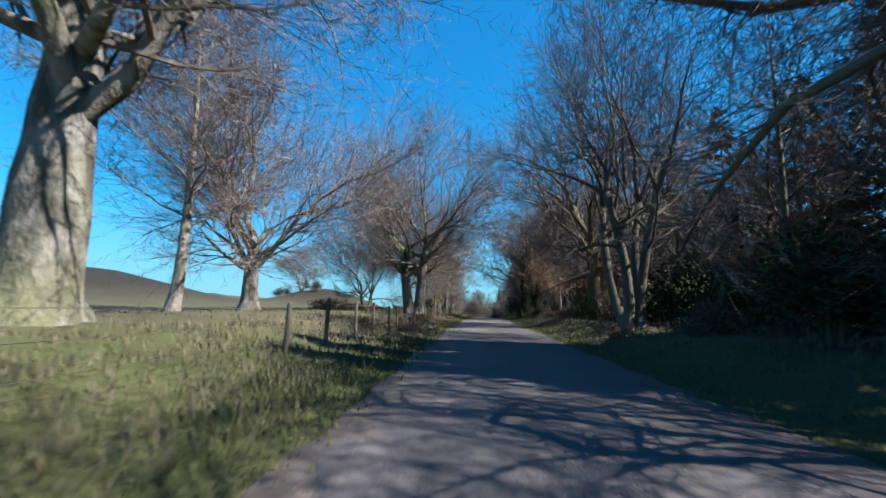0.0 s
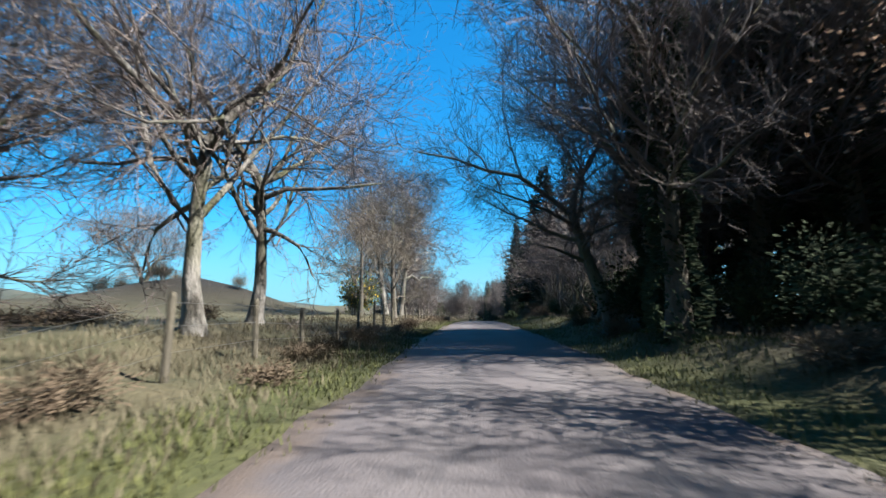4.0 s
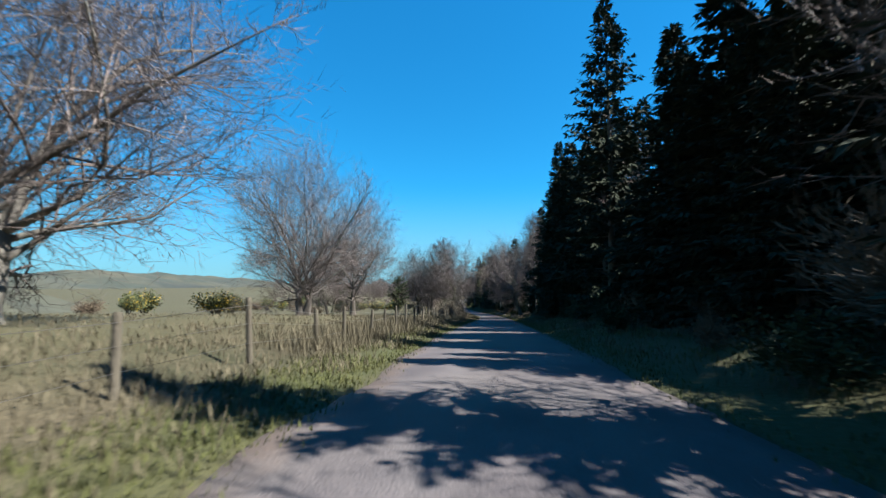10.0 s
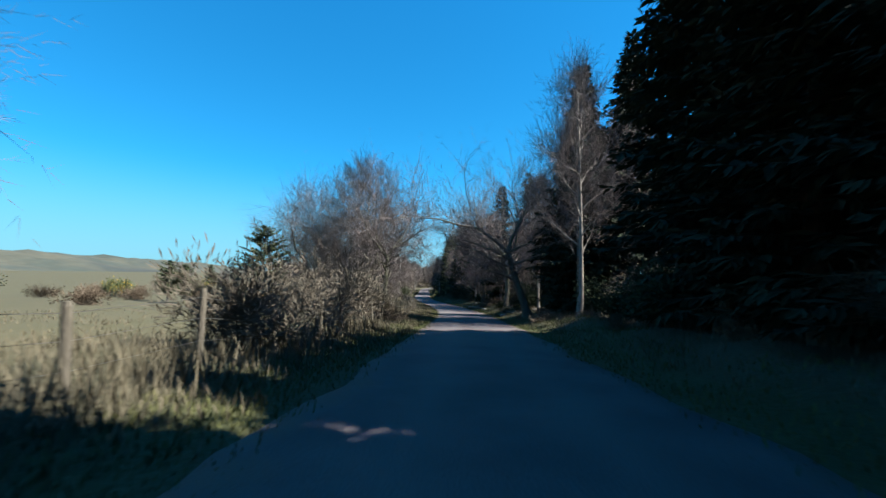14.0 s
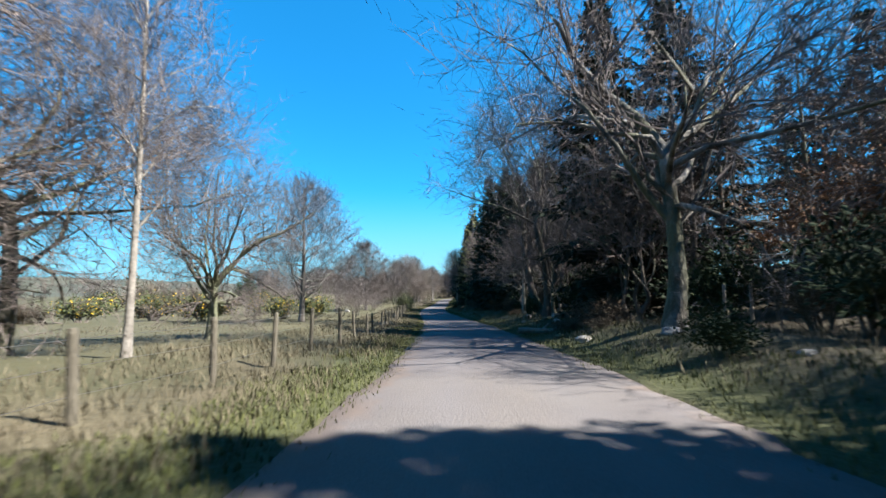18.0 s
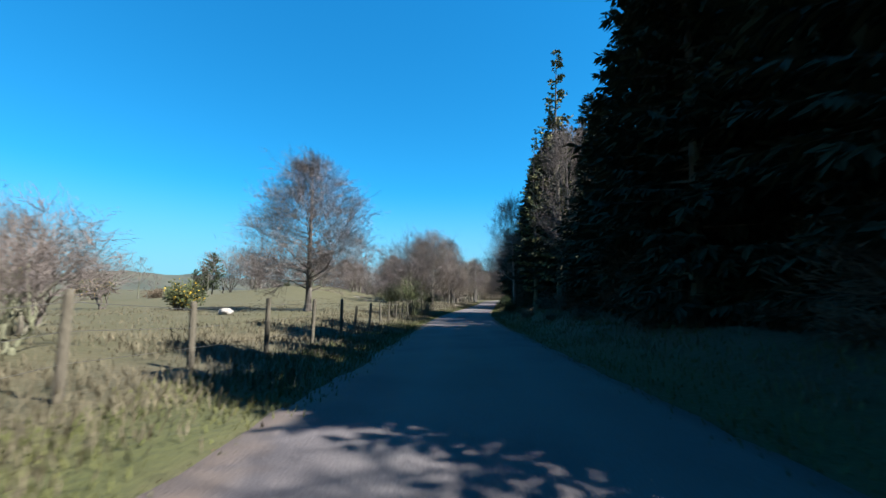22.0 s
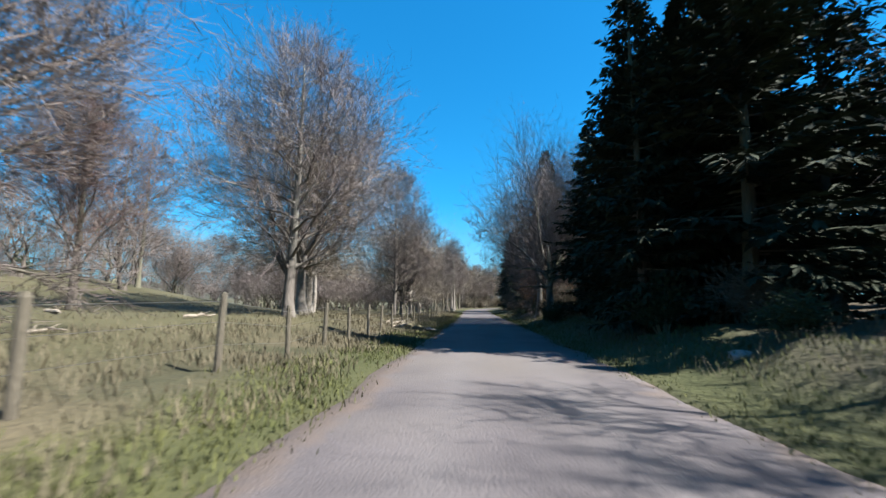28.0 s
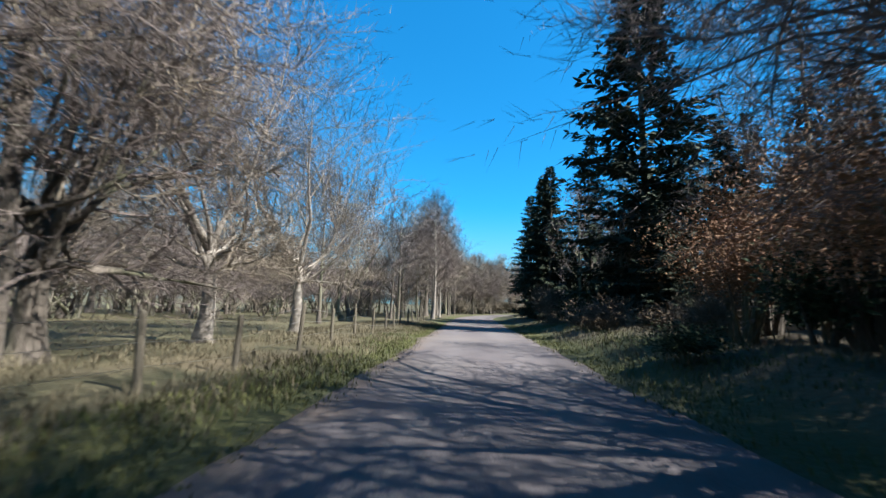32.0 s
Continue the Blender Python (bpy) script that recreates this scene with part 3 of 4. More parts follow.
KINDS = {
    "beech": lambda: make_tree("beech_tree", "big leafless beech with smooth grey trunk and spreading crown", M_OLD, M_TWIG, seed=3, high=16, radius=0.42, fork=3.4, width=7.0, low=2.6, limbs=14, lift=0.35, widest=0.42, twigs=8),
    "twin": lambda: make_tree("beech_tree", "tall leafless beech with two grey stems", M_OLD, M_TWIG, seed=7, high=18, radius=0.58, fork=5.5, width=8.0, low=4.0, limbs=20, lift=0.28, widest=0.45, droop=0.04, stems=2, splay=0.1, twigs=10),
    "oak": lambda: make_tree("oak_tree", "leafless oak with crooked limbs and grey-brown bark", M_OAK, M_TWIG, seed=11, high=14, radius=0.38, fork=3.2, width=6.0, low=2.6, limbs=14, lift=0.35, widest=0.5, droop=0.2, twigs=7, crook=1.5, stout=1.15),
    "dome": lambda: make_tree("field_tree", "leafless round-crowned tree with many ascending branches", M_BARK, M_TWIG, seed=15, high=14, radius=0.27, fork=2.4, width=5.2, low=1.6, leader=True, limbs=40, lift=0.2, widest=0.36, twigs=10, fine=1.0),
    "crooked": lambda: make_tree("oak_tree", "old leafless oak with a slim mottled trunk and crooked spreading limbs", M_OLD, M_TWIG, seed=14, high=13, radius=0.25, fork=4.6, width=6.0, low=2.6, limbs=15, lift=0.26, widest=0.5, droop=0.2, twigs=6, fine=1.0, crook=1.6, stout=1.2),
    "egg": lambda: make_tree("field_tree", "lone leafless tree with an egg-shaped crown of fine ascending branches", M_BARK, M_TWIG, seed=16, high=14, radius=0.26, fork=2.4, width=4.6, low=1.7, leader=True, limbs=46, lift=0.05, widest=0.26, twigs=10, fine=1.15),
    "wide": lambda: make_tree("field_tree", "leafless broad-crowned tree standing in the pasture", M_BARK, M_TWIG, seed=19, high=15, radius=0.42, fork=2.4, width=6.6, low=1.4, limbs=26, lift=0.4, widest=0.42, stems=2, splay=0.1, twigs=8, fine=1.1),
    "birch": lambda: make_tree("birch_tree", "slender leafless birch with pale bark", M_BIRCH, M_TWIG, seed=23, high=13, radius=0.17, fork=3, width=2.9, low=3.0, leader=True, limbs=20, lift=0.6, widest=0.4, twigs=6),
    "bushy": lambda: make_tree("small_tree", "small leafless many-stemmed tree", M_OAK, M_TWIG, seed=27, high=10, radius=0.26, fork=1.4, width=4.4, low=1.2, limbs=12, lift=0.55, widest=0.5, stems=2, twigs=10),
    "tan": lambda: make_tree("roadside_tree", "roadside tree with tan budding twigs", M_OAK, M_TWIG_TAN, seed=31, high=11, radius=0.24, fork=2.2, width=3.9, low=1.6, leader=True, limbs=18, lift=0.45, widest=0.45, twigs=7, twig_r=0.012, fine=1.05),
    "red": lambda: make_tree("alder_tree", "leafless tree with dense reddish-brown twigs", M_OAK, M_TWIG_RED, seed=35, high=11, radius=0.22, fork=2.0, width=4.0, low=1.6, leader=True, limbs=18, lift=0.7, widest=0.5, twigs=11, twig_r=0.009),
    "leaning": lambda: make_tree("oak_tree", "leafless oak leaning out over the lane", M_OAK, M_TWIG, seed=39, high=15, radius=0.32, fork=5.0, width=6.0, low=3.5, limbs=10, lift=0.35, widest=0.55, droop=0.2, lean=(-4.5, 0)),
    "manystem": lambda: make_tree("old_tree", "old leafless tree with several dark ascending stems", M_OAK, M_TWIG, seed=43, high=16, radius=0.36, fork=6.0, width=5.5, low=3.0, limbs=24, lift=0.45, widest=0.5, stems=4, splay=0.17, twigs=5, fine=1.0),
    "mossy": lambda: make_tree("oak_tree", "old oak with a mossy base beside the lane", M_MOSS, M_TWIG, seed=12, high=15, radius=0.5, fork=5.0, width=6.0, low=4.0, limbs=12, lift=0.4, widest=0.5, droop=0.2),
    "snag": lambda: make_tree("dead_tree", "half-dead tree with pale broken limbs", M_BARK, M_TWIG, seed=90, high=11, radius=0.22, fork=3.5, width=4.2, low=3.0, limbs=9, lift=0.55, droop=0.1, twigs=2, fine=0.6, lean=(-2.0, 0)),
    "tilted": lambda: make_tree("beech_tree", "leafless roadside beech with a leaning pale trunk", M_OLD, M_TWIG, seed=92, high=15, radius=0.3, fork=5, width=6.8, low=3.6, leader=True, limbs=20, lift=0.12, widest=0.5, droop=0.4, twigs=5, twig_r=0.012, fine=1.2, lean=(1.8, 0.0), crook=1.6, stout=1.75),
    # oak in pale birch bark, the trunk's sunlit look put into its colour
    "pale": lambda: make_tree("oak_tree", "tree with dense tan twigs and sunlit paleness in its trunk colour", M_BIRCH, M_TWIG_TAN, seed=13, high=13, radius=0.27, fork=3.2, width=5.2, low=3.0, limbs=14, lift=0.35, widest=0.5, droop=0.15, twigs=8, fine=1.25),
    "giant": lambda: make_tree("beech_tree", "huge old beech with mottled pale trunk by the fence", M_OLD, M_TWIG, seed=47, high=20, radius=0.74, fork=8.0, width=8.5, low=5.0, limbs=14, lift=0.3, widest=0.45, droop=0.15, lean=(0.4, 0.3)),
    "ivied": lambda: make_tree("ivy_clad_tree", "dark ivy-clad tree at the wood's edge", M_OAK, M_TWIG, extra=ivy_coat, seed=49, high=15, radius=0.3, fork=5.5, width=4.5, low=4.5, limbs=10, lift=0.5),
    "thin": lambda: make_tree("wood_tree", "leafless tree in the wood's shade", M_OAK, M_TWIG, seed=83, high=12, radius=0.16, fork=3, width=3.0, low=2.0, leader=True, limbs=12, lift=0.6, twigs=4, fine=0.8, twig_r=0.014, split=False),
    "slim": lambda: make_tree("wood_tree", "slender grey leafless tree", M_BARK, M_TWIG, seed=84, high=12, radius=0.14, fork=3, width=2.6, low=1.6, leader=True, limbs=14, lift=0.7, twigs=3, fine=0.85, twig_r=0.012, split=False),
    "thick": lambda: make_tree("thicket_tree", "many-stemmed leafless thicket with grey twigs", M_OAK, M_TWIG, seed=85, high=8, radius=0.2, fork=1.6, width=3.2, low=0.7, limbs=14, lift=0.6, stems=3, twigs=6, fine=0.7, twig_r=0.015, split=False),
    "spruce": lambda: make_conifer("spruce_tree", "tall dark green spruce with drooping branches", M_SPRUCE, 51, 19, 4.1, bare=0.04, sparse=1.1, big=1.25, slim=0.6),
    "spruce_b": lambda: make_conifer("spruce_tree", "dense dark green spruce at the wood's edge", M_SPRUCE, 53, 16, 3.3, bare=0.05, per=7, droop=0.45, gap=0.4, sparse=1.25, big=1.3, slim=0.58),
    "far_spruce": lambda: make_conifer("spruce_tree", "dark spruce deep in the wood", M_SPRUCE, 55, 16, 3.6, bare=0.05, per=6, droop=0.45, sparse=0.42, gap=0.5, big=1.7),
    "pine": lambda: make_conifer("pine_tree", "green pine with a rounded crown", M_PINE, 57, 12, 3.4, bare=0.22, droop=0.1, round_top=1.6, per=7, bark=M_OAK),
    "dark_pine": lambda: make_conifer("pine_tree", "dark evergreen with an uneven rounded crown", M_IVY, 59, 15, 3.4, bare=0.1, droop=0.15, round_top=1.5, per=8, sparse=1.1, bark=M_OAK, big=1.1, slim=0.8),
    "larch": lambda: make_conifer("larch_tree", "larch with sparse fresh yellow-green needles", M_LARCH, 61, 18, 2.8, bare=0.12, droop=0.25, sparse=0.55, gap=0.6, per=5),
}
HIGH = {"beech": 16, "twin": 18, "oak": 14, "dome": 14, "crooked": 13, "egg": 14, "wide": 15, "birch": 13, "bushy": 10, "tan": 11, "red": 11, "leaning": 15, "manystem": 16, "spruce": 19, "spruce_b": 16, "pine": 12, "larch": 18, "dark_pine": 15, "giant": 20, "pale": 13, "tilted": 15, "snag": 11, "far_spruce": 16, "mossy": 15, "ivied": 15, "thin": 12, "slim": 12, "thick": 8}
first = {}


GROUPS = {"spruce": "spruces of the wood", "spruce_b": "spruces of the wood", "far_spruce": "spruces of the wood", "thin": "slender bare trees", "slim": "slender bare trees", "thick": "leafless thickets", "birch": "birches", "pine": "pines", "dark_pine": "dark evergreens",
          "oak": "oaks along the lane", "crooked": "oaks along the lane", "beech": "beeches along the lane", "twin": "beeches along the lane", "tilted": "beeches along the lane", "dome": "round-crowned field trees", "egg": "round-crowned field trees", "wide": "round-crowned field trees",
          "tan": "budding roadside trees", "pale": "budding roadside trees", "red": "reddish alders", "bushy": "small many-stemmed trees", "leaning": "trees leaning over the lane"}


def tree(kind, x, y, high, turn=0.0, label="", wide=1.0, group=""):
    k = high / HIGH[kind]
    m = stand(x, y, k * wide, turn, k)
    if kind not in first:
        ob = first[kind] = KINDS[kind]()
        ob.matrix_basis = m
    else:
        proto = first[kind]
        ob = proto.copy()
        scene.collection.objects.link(ob)
        for ch in proto.children:
            c = ch.copy()
            scene.collection.objects.link(c)
            c.parent = ob
        ob.matrix_basis = m
    return tagged(ob, label, group=group or GROUPS.get(kind, ""))


# west of the lane: along the fence and in the pasture
tree("giant", -8.7, 7.7, 20, 0)
tree("birch", -14.3, 19.1, 17, 20, "", 1.35)
tree("beech", -13.1, 23.9, 18, 100, "", 1.1)
tree("bushy", -11.7, 45.5, 12, 10)
tree("twin", -5.3, 37.2, 19, -34, "tall twin-stemmed beech beside the fence")
tree("crooked", -6.4, 48.6, 14.8, 60, "tall oak with pale mottled trunk behind the fence", 0.85)
tree("crooked", -6.4, 51.9, 14.5, 250, "", 0.85)
tree("bushy", -35.1, 83.9, 9, 140, "far spreading tree on the rise in the field", 1.3)
tree("tan", -4.6, 71.1, 10.5, 15)
tree("tan", -6.2, 66.5, 8, 80)
tree("tilted", -6.2, 76.0, 15, 190, "leafless roadside beech with drooping branches")
tree("tilted", -5.6, 81.6, 15.3, 0)
tree("wide", -8.8, 103.9, 14.6, 30, "great round-crowned leafless tree in the pasture")
tree("wide", -8.3, 125.9, 14.4, 150, "", 0.85)
tree("bushy", -10.5, 141.0, 9, 0)
tree("oak", -7.1, 137.2, 12.5, 70, "", 0.9)
tree("crooked", 3.7, 165.8, 12.8, 60, "old spreading oak with a mottled trunk by the fence", 0.8)
tree("dome", 1.9, 167.6, 12.8, 190, "round leafless tree behind the roadside hedge")
tree("oak", -2.6, 168.5, 11.5, 190, "spreading leafless oak behind the roadside hedge")
tree("pine", -5.6, 164.2, 6.4, 190, "bushy pine behind the hedge", 1.3)
tree("crooked", -0.2, 171.3, 13, 20)
tree("oak", -0.5, 176.2, 11, 140)
tree("crooked", -1.4, 179.4, 11, 250)
tree("birch", 2.5, 178.5, 12, 0, "slender leafless tree by the fence", 0.6)
tree("oak", 1.2, 184.4, 9, 300, "", 0.8)
tree("dome", -0.9, 200.2, 10.8, 45, "leafless round-crowned oak in the rough pasture")
for k, (xx, yy) in enumerate(((-12, 218), (-16, 224), (-9, 222), (-20, 216), (-14, 230))):
    tree("thick", xx, yy, 3.2 + 0.5 * (k % 3), 60 * k, "low grey leafless bush in the rough pasture")
tree("egg", -2.4, 233.8, 10.4, 0, "lone leafless tree with an egg-shaped crown", 1.22)
tree("bushy", -2.2, 268.0, 10.2, 30, "many-stemmed pale tree on the grassy rise", 1.0)
tree("red", -6.5, 276.5, 7.5, 220)
tree("dome", -0.5, 280.3, 12.4, 100, "round leafless oak behind the fence", 1.0)
tree("pale", -1.3, 283.7, 12.5, 10)
tree("pale", -2.4, 287.5, 12.0, 170)
tree("birch", -4.7, 294.6, 12.5, 80)
tree("dome", 0.0, 303.8, 14.8, 15, "tall straight oak with short crooked side branches", 0.72)
tree("oak", 0.3, 307.4, 12.0, 80, "round dense oak behind the fence", 0.85)
tree("tan", 0.5, 306.5, 10, 100)
tree("pale", 0.5, 312.2, 11.5, 220)
tree("pale", 0.9, 318.0, 12.0, 160)
tree("dome", -19.5, 330, 13, 50, "round grey leafless tree at the far side of the grass")
tree("dome", -35, 332, 12.5, 150, "round grey leafless tree at the far side of the grass", 1.1)
for k in range(70):
    r = random.Random(1200 + k)
    yy = 312 + k
    tree("thick", lane_x(yy) - r.uniform(13, 24) - r.choice((0, 8, 17)), yy, r.uniform(4.5, 7.5), r.uniform(0, 360), "brown-grey leafless thicket beyond the grass", 1.2)
tree("bushy", -24, 306, 8, 250)
for k in range(16):
    r = random.Random(700 + k)
    tree(("tan", "thin", "thick")[k % 3], lane_x(330) + r.uniform(-26, -4.8), 322 + 5.2 * k, r.uniform(8, 13), r.uniform(0, 360))

# east of the lane: the wood's edge
tree("manystem", 6.5, 17.9, 15, 0, "old dark tree with several stems on the verge")
tree("mossy", 7.9, 28.4, 16, 120)
tree("birch", 6.6, 33.4, 8.5, 30)
tree("ivied", 5.9, 48.1, 15, 50)
tree("leaning", 6.4, 53.9, 13, 0)
for k, (dx, yy, hh) in enumerate(((5.6, 51.6, 14), (6.6, 54.0, 15), (8.6, 51.2, 16), (8.2, 55.6, 16), (10.8, 50.0, 16), (11.6, 53.2, 17), (13.6, 50.2, 17))):
    tree("ivied", lane_x(yy) + dx, yy, hh, 70 * k, "", 1.15)
    if k > 2:
        tree("dark_pine", lane_x(yy) + dx + 2.2, yy + 1.4, hh - 1, 50 * k, "dark evergreen tree with an uneven crown")
tree("snag", 9.4, 93.2, 11.5, 40)
for k, (dx, yy, hh) in enumerate(((6.2, 70.2, 9), (7.6, 71.6, 11), (6.6, 75.4, 9.5), (7.4, 78.4, 11), (9.6, 66.4, 10), (10.4, 69.6, 11), (11.2, 73.0, 12), (12.0, 76.4, 12), (13.0, 68.0, 12), (14.2, 71.4, 12), (15.4, 74.6, 13), (16.6, 66.0, 12), (17.8, 70.0, 13), (18.6, 77.0, 13))):
    tree("slim", lane_x(yy) + dx, yy, hh, 77 * k, "slender grey leafless tree at the wood's edge")
tree("spruce", 8.8, 97.6, 13, 0)
tree("spruce", 11.6, 117.2, 19, 50)
tree("spruce_b", 12.6, 131.5, 16, 80)
tree("leaning", 14.3, 161.7, 14.5, -10, "tall dark tree arching out over the lane")
tree("crooked", 16.9, 182.0, 16.5, 200, "great oak with pale crooked limbs on the verge", 0.95)
tree("manystem", 16.8, 197.6, 16.5, 20, "many-stemmed grey tree leaning out from the wood", 1.15)
tree("slim", 16.2, 203.4, 9.5, 20, "pale twiggy tree hanging out from the wood", 1.5)
tree("spruce_b", 15.2, 218, 16, 10)
tree("larch", 14.4, 235.4, 18.5, 0)
tree("birch", 14.6, 232.4, 11, 100, "", 0.8)
tree("larch", 13.3, 240.0, 14, 0)
tree("birch", 11.9, 246.0, 10.5, 60)
tree("spruce_b", 12.6, 276.4, 13, 0)
tree("beech", 13.2, 293.7, 15, 10, "", 0.78)
tree("crooked", 13.1, 298.3, 16, 150, "tall leafless oak over the lane", 0.8)
tree("spruce", 19.4, 327.0, 25, 30, "very tall dark spruce behind the wood's edge", 1.35)
# leaning oak added to throw branch shadows across lane and left verge
tree("leaning", 10.6, 30.6, 16, 10)
# beech added to dapple the last stretch of lane with branch shade
tree("beech", 15.2, 303.6, 15, 200)

# the wood behind: conifers where the lane lies in deep shade, bare trees elsewhere
SHADE = [(80, 90), (106.5, 110.5), (122, 146), (156, 161), (186, 190), (206, 224.6), (238, 254), (271.6, 290), (338, 350)]


def shaded(y):
    return any(a <= y <= b for a, b in SHADE)


rng = random.Random(5)
y = -16.0
while y < 455:
    x0 = lane_x(y)
    if shaded(y):
        low_wood = 100 < y < 112 or 268 < y < 291
        shorter = 0.9 if 118 < y < 148 else 1.2 if 281 < y < 291 else 1.1 if 268 < y < 282 else 0.62 if 79 < y < 82.4 else 0.93 if 206 < y < 225 else 1.0
        deep = any(a <= y <= b for a, b in SHADE if b - a > 12)
        tree("spruce_b", x0 + rng.uniform(6.4, 7.8), y, shorter * (rng.uniform(10.4, 11.8) if low_wood else rng.uniform(14, 17.5)), rng.uniform(0, 360), "", 1.45 if low_wood else 1.2)
        if deep or rng.random() < 0.7:
            tree("spruce", x0 + rng.uniform(9.8, 12), y + 1.2, shorter * (rng.uniform(12.5, 13.6) if low_wood else rng.uniform(17, 20)), rng.uniform(0, 360), "", 1.3)
        y += rng.uniform(2.2, 2.9) if deep else rng.uniform(2.8, 3.8)
    else:
        if y > 79 and not 156 < y < 203 and not 295 < y < 317 and rng.random() < 0.85:
            side = rng.uniform(9.5, 13)
            tree("spruce_b", x0 + side, y, (side - 1.6) * rng.uniform(0.8, 1.02), rng.uniform(0, 360), "young dark spruce inside the wood's edge", 1.35)
            y += 1.0
        tree("thin", x0 + rng.uniform(8.5, 15), y, rng.uniform(9, 13), rng.uniform(0, 360))
        y += rng.uniform(2.6, 4.0)
y = -20.0
while y < 400:
    x0 = lane_x(y)
    for lo in ((18.5, 27) if not (156 < y < 203 or 293 < y < 322 or 54 < y < 80) else (25, 32)):
        tree("far_spruce" if y > 30 else rng.choice(("thin", "far_spruce", "pine")), x0 + lo + rng.uniform(-1, 4), y + rng.uniform(-2, 2), rng.uniform(14, 17.5), rng.uniform(0, 360))
    y += 4.4

for k, (dx, yy, hh) in enumerate(((5.6, 153, 14), (6.4, 156, 12), (5.9, 165, 11), (7.0, 169, 12))):
    tree("birch", lane_x(yy) + dx, yy, hh, 70 * k, "tall bare birch at the wood's edge", 0.75)
for k, (dx, yy, hh) in enumerate(((6.6, 186, 7), (7.4, 189, 8), (6.3, 196, 7.5), (7.6, 199, 9), (6.2, 204, 7), (6.6, 62, 7), (7, 70, 8), (6.6, 76, 9), (7.4, 80, 8), (6.8, 98, 7), (6.6, 301, 7), (7.2, 306, 6))):
    tree("thick", lane_x(yy) + dx, yy, hh, 50 * k)
for k in range(60):
    r = random.Random(900 + k)
    yy = r.uniform(292, 400)
    tree(r.choice(("thin", "tan", "thin", "thick")), lane_x(yy) - r.uniform(24, 60), yy, r.uniform(8.5, 13), r.uniform(0, 360), "grey leafless tree in the far copse")
for k in range(12):
    r = random.Random(960 + k)
    yy = 174 + 2.5 * k
    tree("thin", lane_x(yy) + r.uniform(12, 22), yy, r.uniform(11, 15), r.uniform(0, 360))
# tall spruces, nearly all out of view, placed to shade the lane
for k, (xx, yy, hh) in enumerate(((15.0, 5.0, 22.5), (15.2, 7.0, 23.5), (15.0, 9.0, 23), (14.8, 11.0, 22), (18.0, 6.0, 25), (18.2, 8.6, 25), (18.0, 11.0, 24.5))):
    tree("spruce_b", xx, yy, hh, 70 * k, "tall dark spruce behind the verge, placed to shade the lane", 0.75)
# spruces that close gaps in the wood; several are added to shade the lane
for k, (dx, yy, hh) in enumerate(((8.6, 83.2, 9.5), (7.0, 236.8, 12.5), (9.2, 167.6, 15), (12.6, 169.2, 17), (7.2, 158.6, 15), (7.6, 160.6, 15), (10.6, 157.8, 19), (11.4, 160.0, 19), (10.4, 105.6, 16), (12.2, 108.6, 17), (8.8, 101.6, 12), (7.6, 111.4, 13), (6.8, 103.6, 8.5), (7.0, 105.4, 9), (6.8, 228.3, 10.5), (7.0, 230.6, 10), (7.6, 233.4, 10), (10.5, 112.5, 10.5), (11.2, 115.3, 11), (10.4, 118.2, 10.5), (11, 120.6, 11), (16, 114, 17), (16.4, 117.4, 17.5), (16.2, 120.8, 17.5))):
    tree("spruce_b", lane_x(yy) + dx, yy, hh, 40 * k, "dense dark spruce placed to fill the wood and shade the lane", 1.2)
for k in range(22):
    r = random.Random(1300 + k)
    tree("thin", lane_x(20) + r.uniform(12, 22), 12 + 1.5 * k, r.uniform(10, 13), r.uniform(0, 360))
for k in range(26):
    r = random.Random(1400 + k)
    yy = 392 + 2.4 * k
    tree(("thin", "tan", "thin")[k % 3], r.uniform(4, lane_x(yy) - 4.4), yy, r.uniform(11, 15), r.uniform(0, 360), "hazy bare tree at the lane's bend")
for k in range(26):
    r = random.Random(1500 + k)
    yy = 386 + 1.6 * k
    tree("thick", r.uniform(3, lane_x(yy) - 3.8), yy, r.uniform(8, 12.5), r.uniform(0, 360), "grey leafless thicket at the lane's bend")
for k in range(14):
    r = random.Random(1700 + k)
    yy = 296 + 2.2 * k
    tree("thick", lane_x(yy) + r.uniform(13, 20), yy, r.uniform(4.5, 6.5), r.uniform(0, 360), "low leafless thicket inside the wood")
# two unseen trees added beside the start, for branch shadows on the lane
tree("manystem", 8.4, -2.0, 15, 120)
tree("oak", 8.0, 3.6, 14, 60)
for k, (xx, yy, hh) in enumerate(((-16, 283, 6), (-20, 279, 7), (-14.5, 288, 6), (-24, 283, 8), (-18, 291, 7), (-27, 290, 8))):
    tree("thick", xx, yy, hh, 61 * k, "grey leafless bush on the grassy rise")
for k in range(40):
    r = random.Random(1000 + k)
    yy = 345 + 2.8 * k
    tree(("thin", "tan", "thin")[k % 3], lane_x(yy) - r.uniform(4.6, 9), yy, r.uniform(10, 14.5), r.uniform(0, 360))
for k in range(34):
    r = random.Random(1100 + k)
    tree("thin" if k % 3 else "far_spruce", 9 + r.uniform(-40, 22), 440 + r.uniform(0, 25), r.uniform(8, 12), r.uniform(0, 360), "grey tree closing the far end of the lane")
for k in range(4):
    tree("birch", lane_x(352) - 4.7 - 0.6 * (k % 2), 347 + 6 * k, 14 - k, 50 * k, "tall bare tree at the lane's edge")
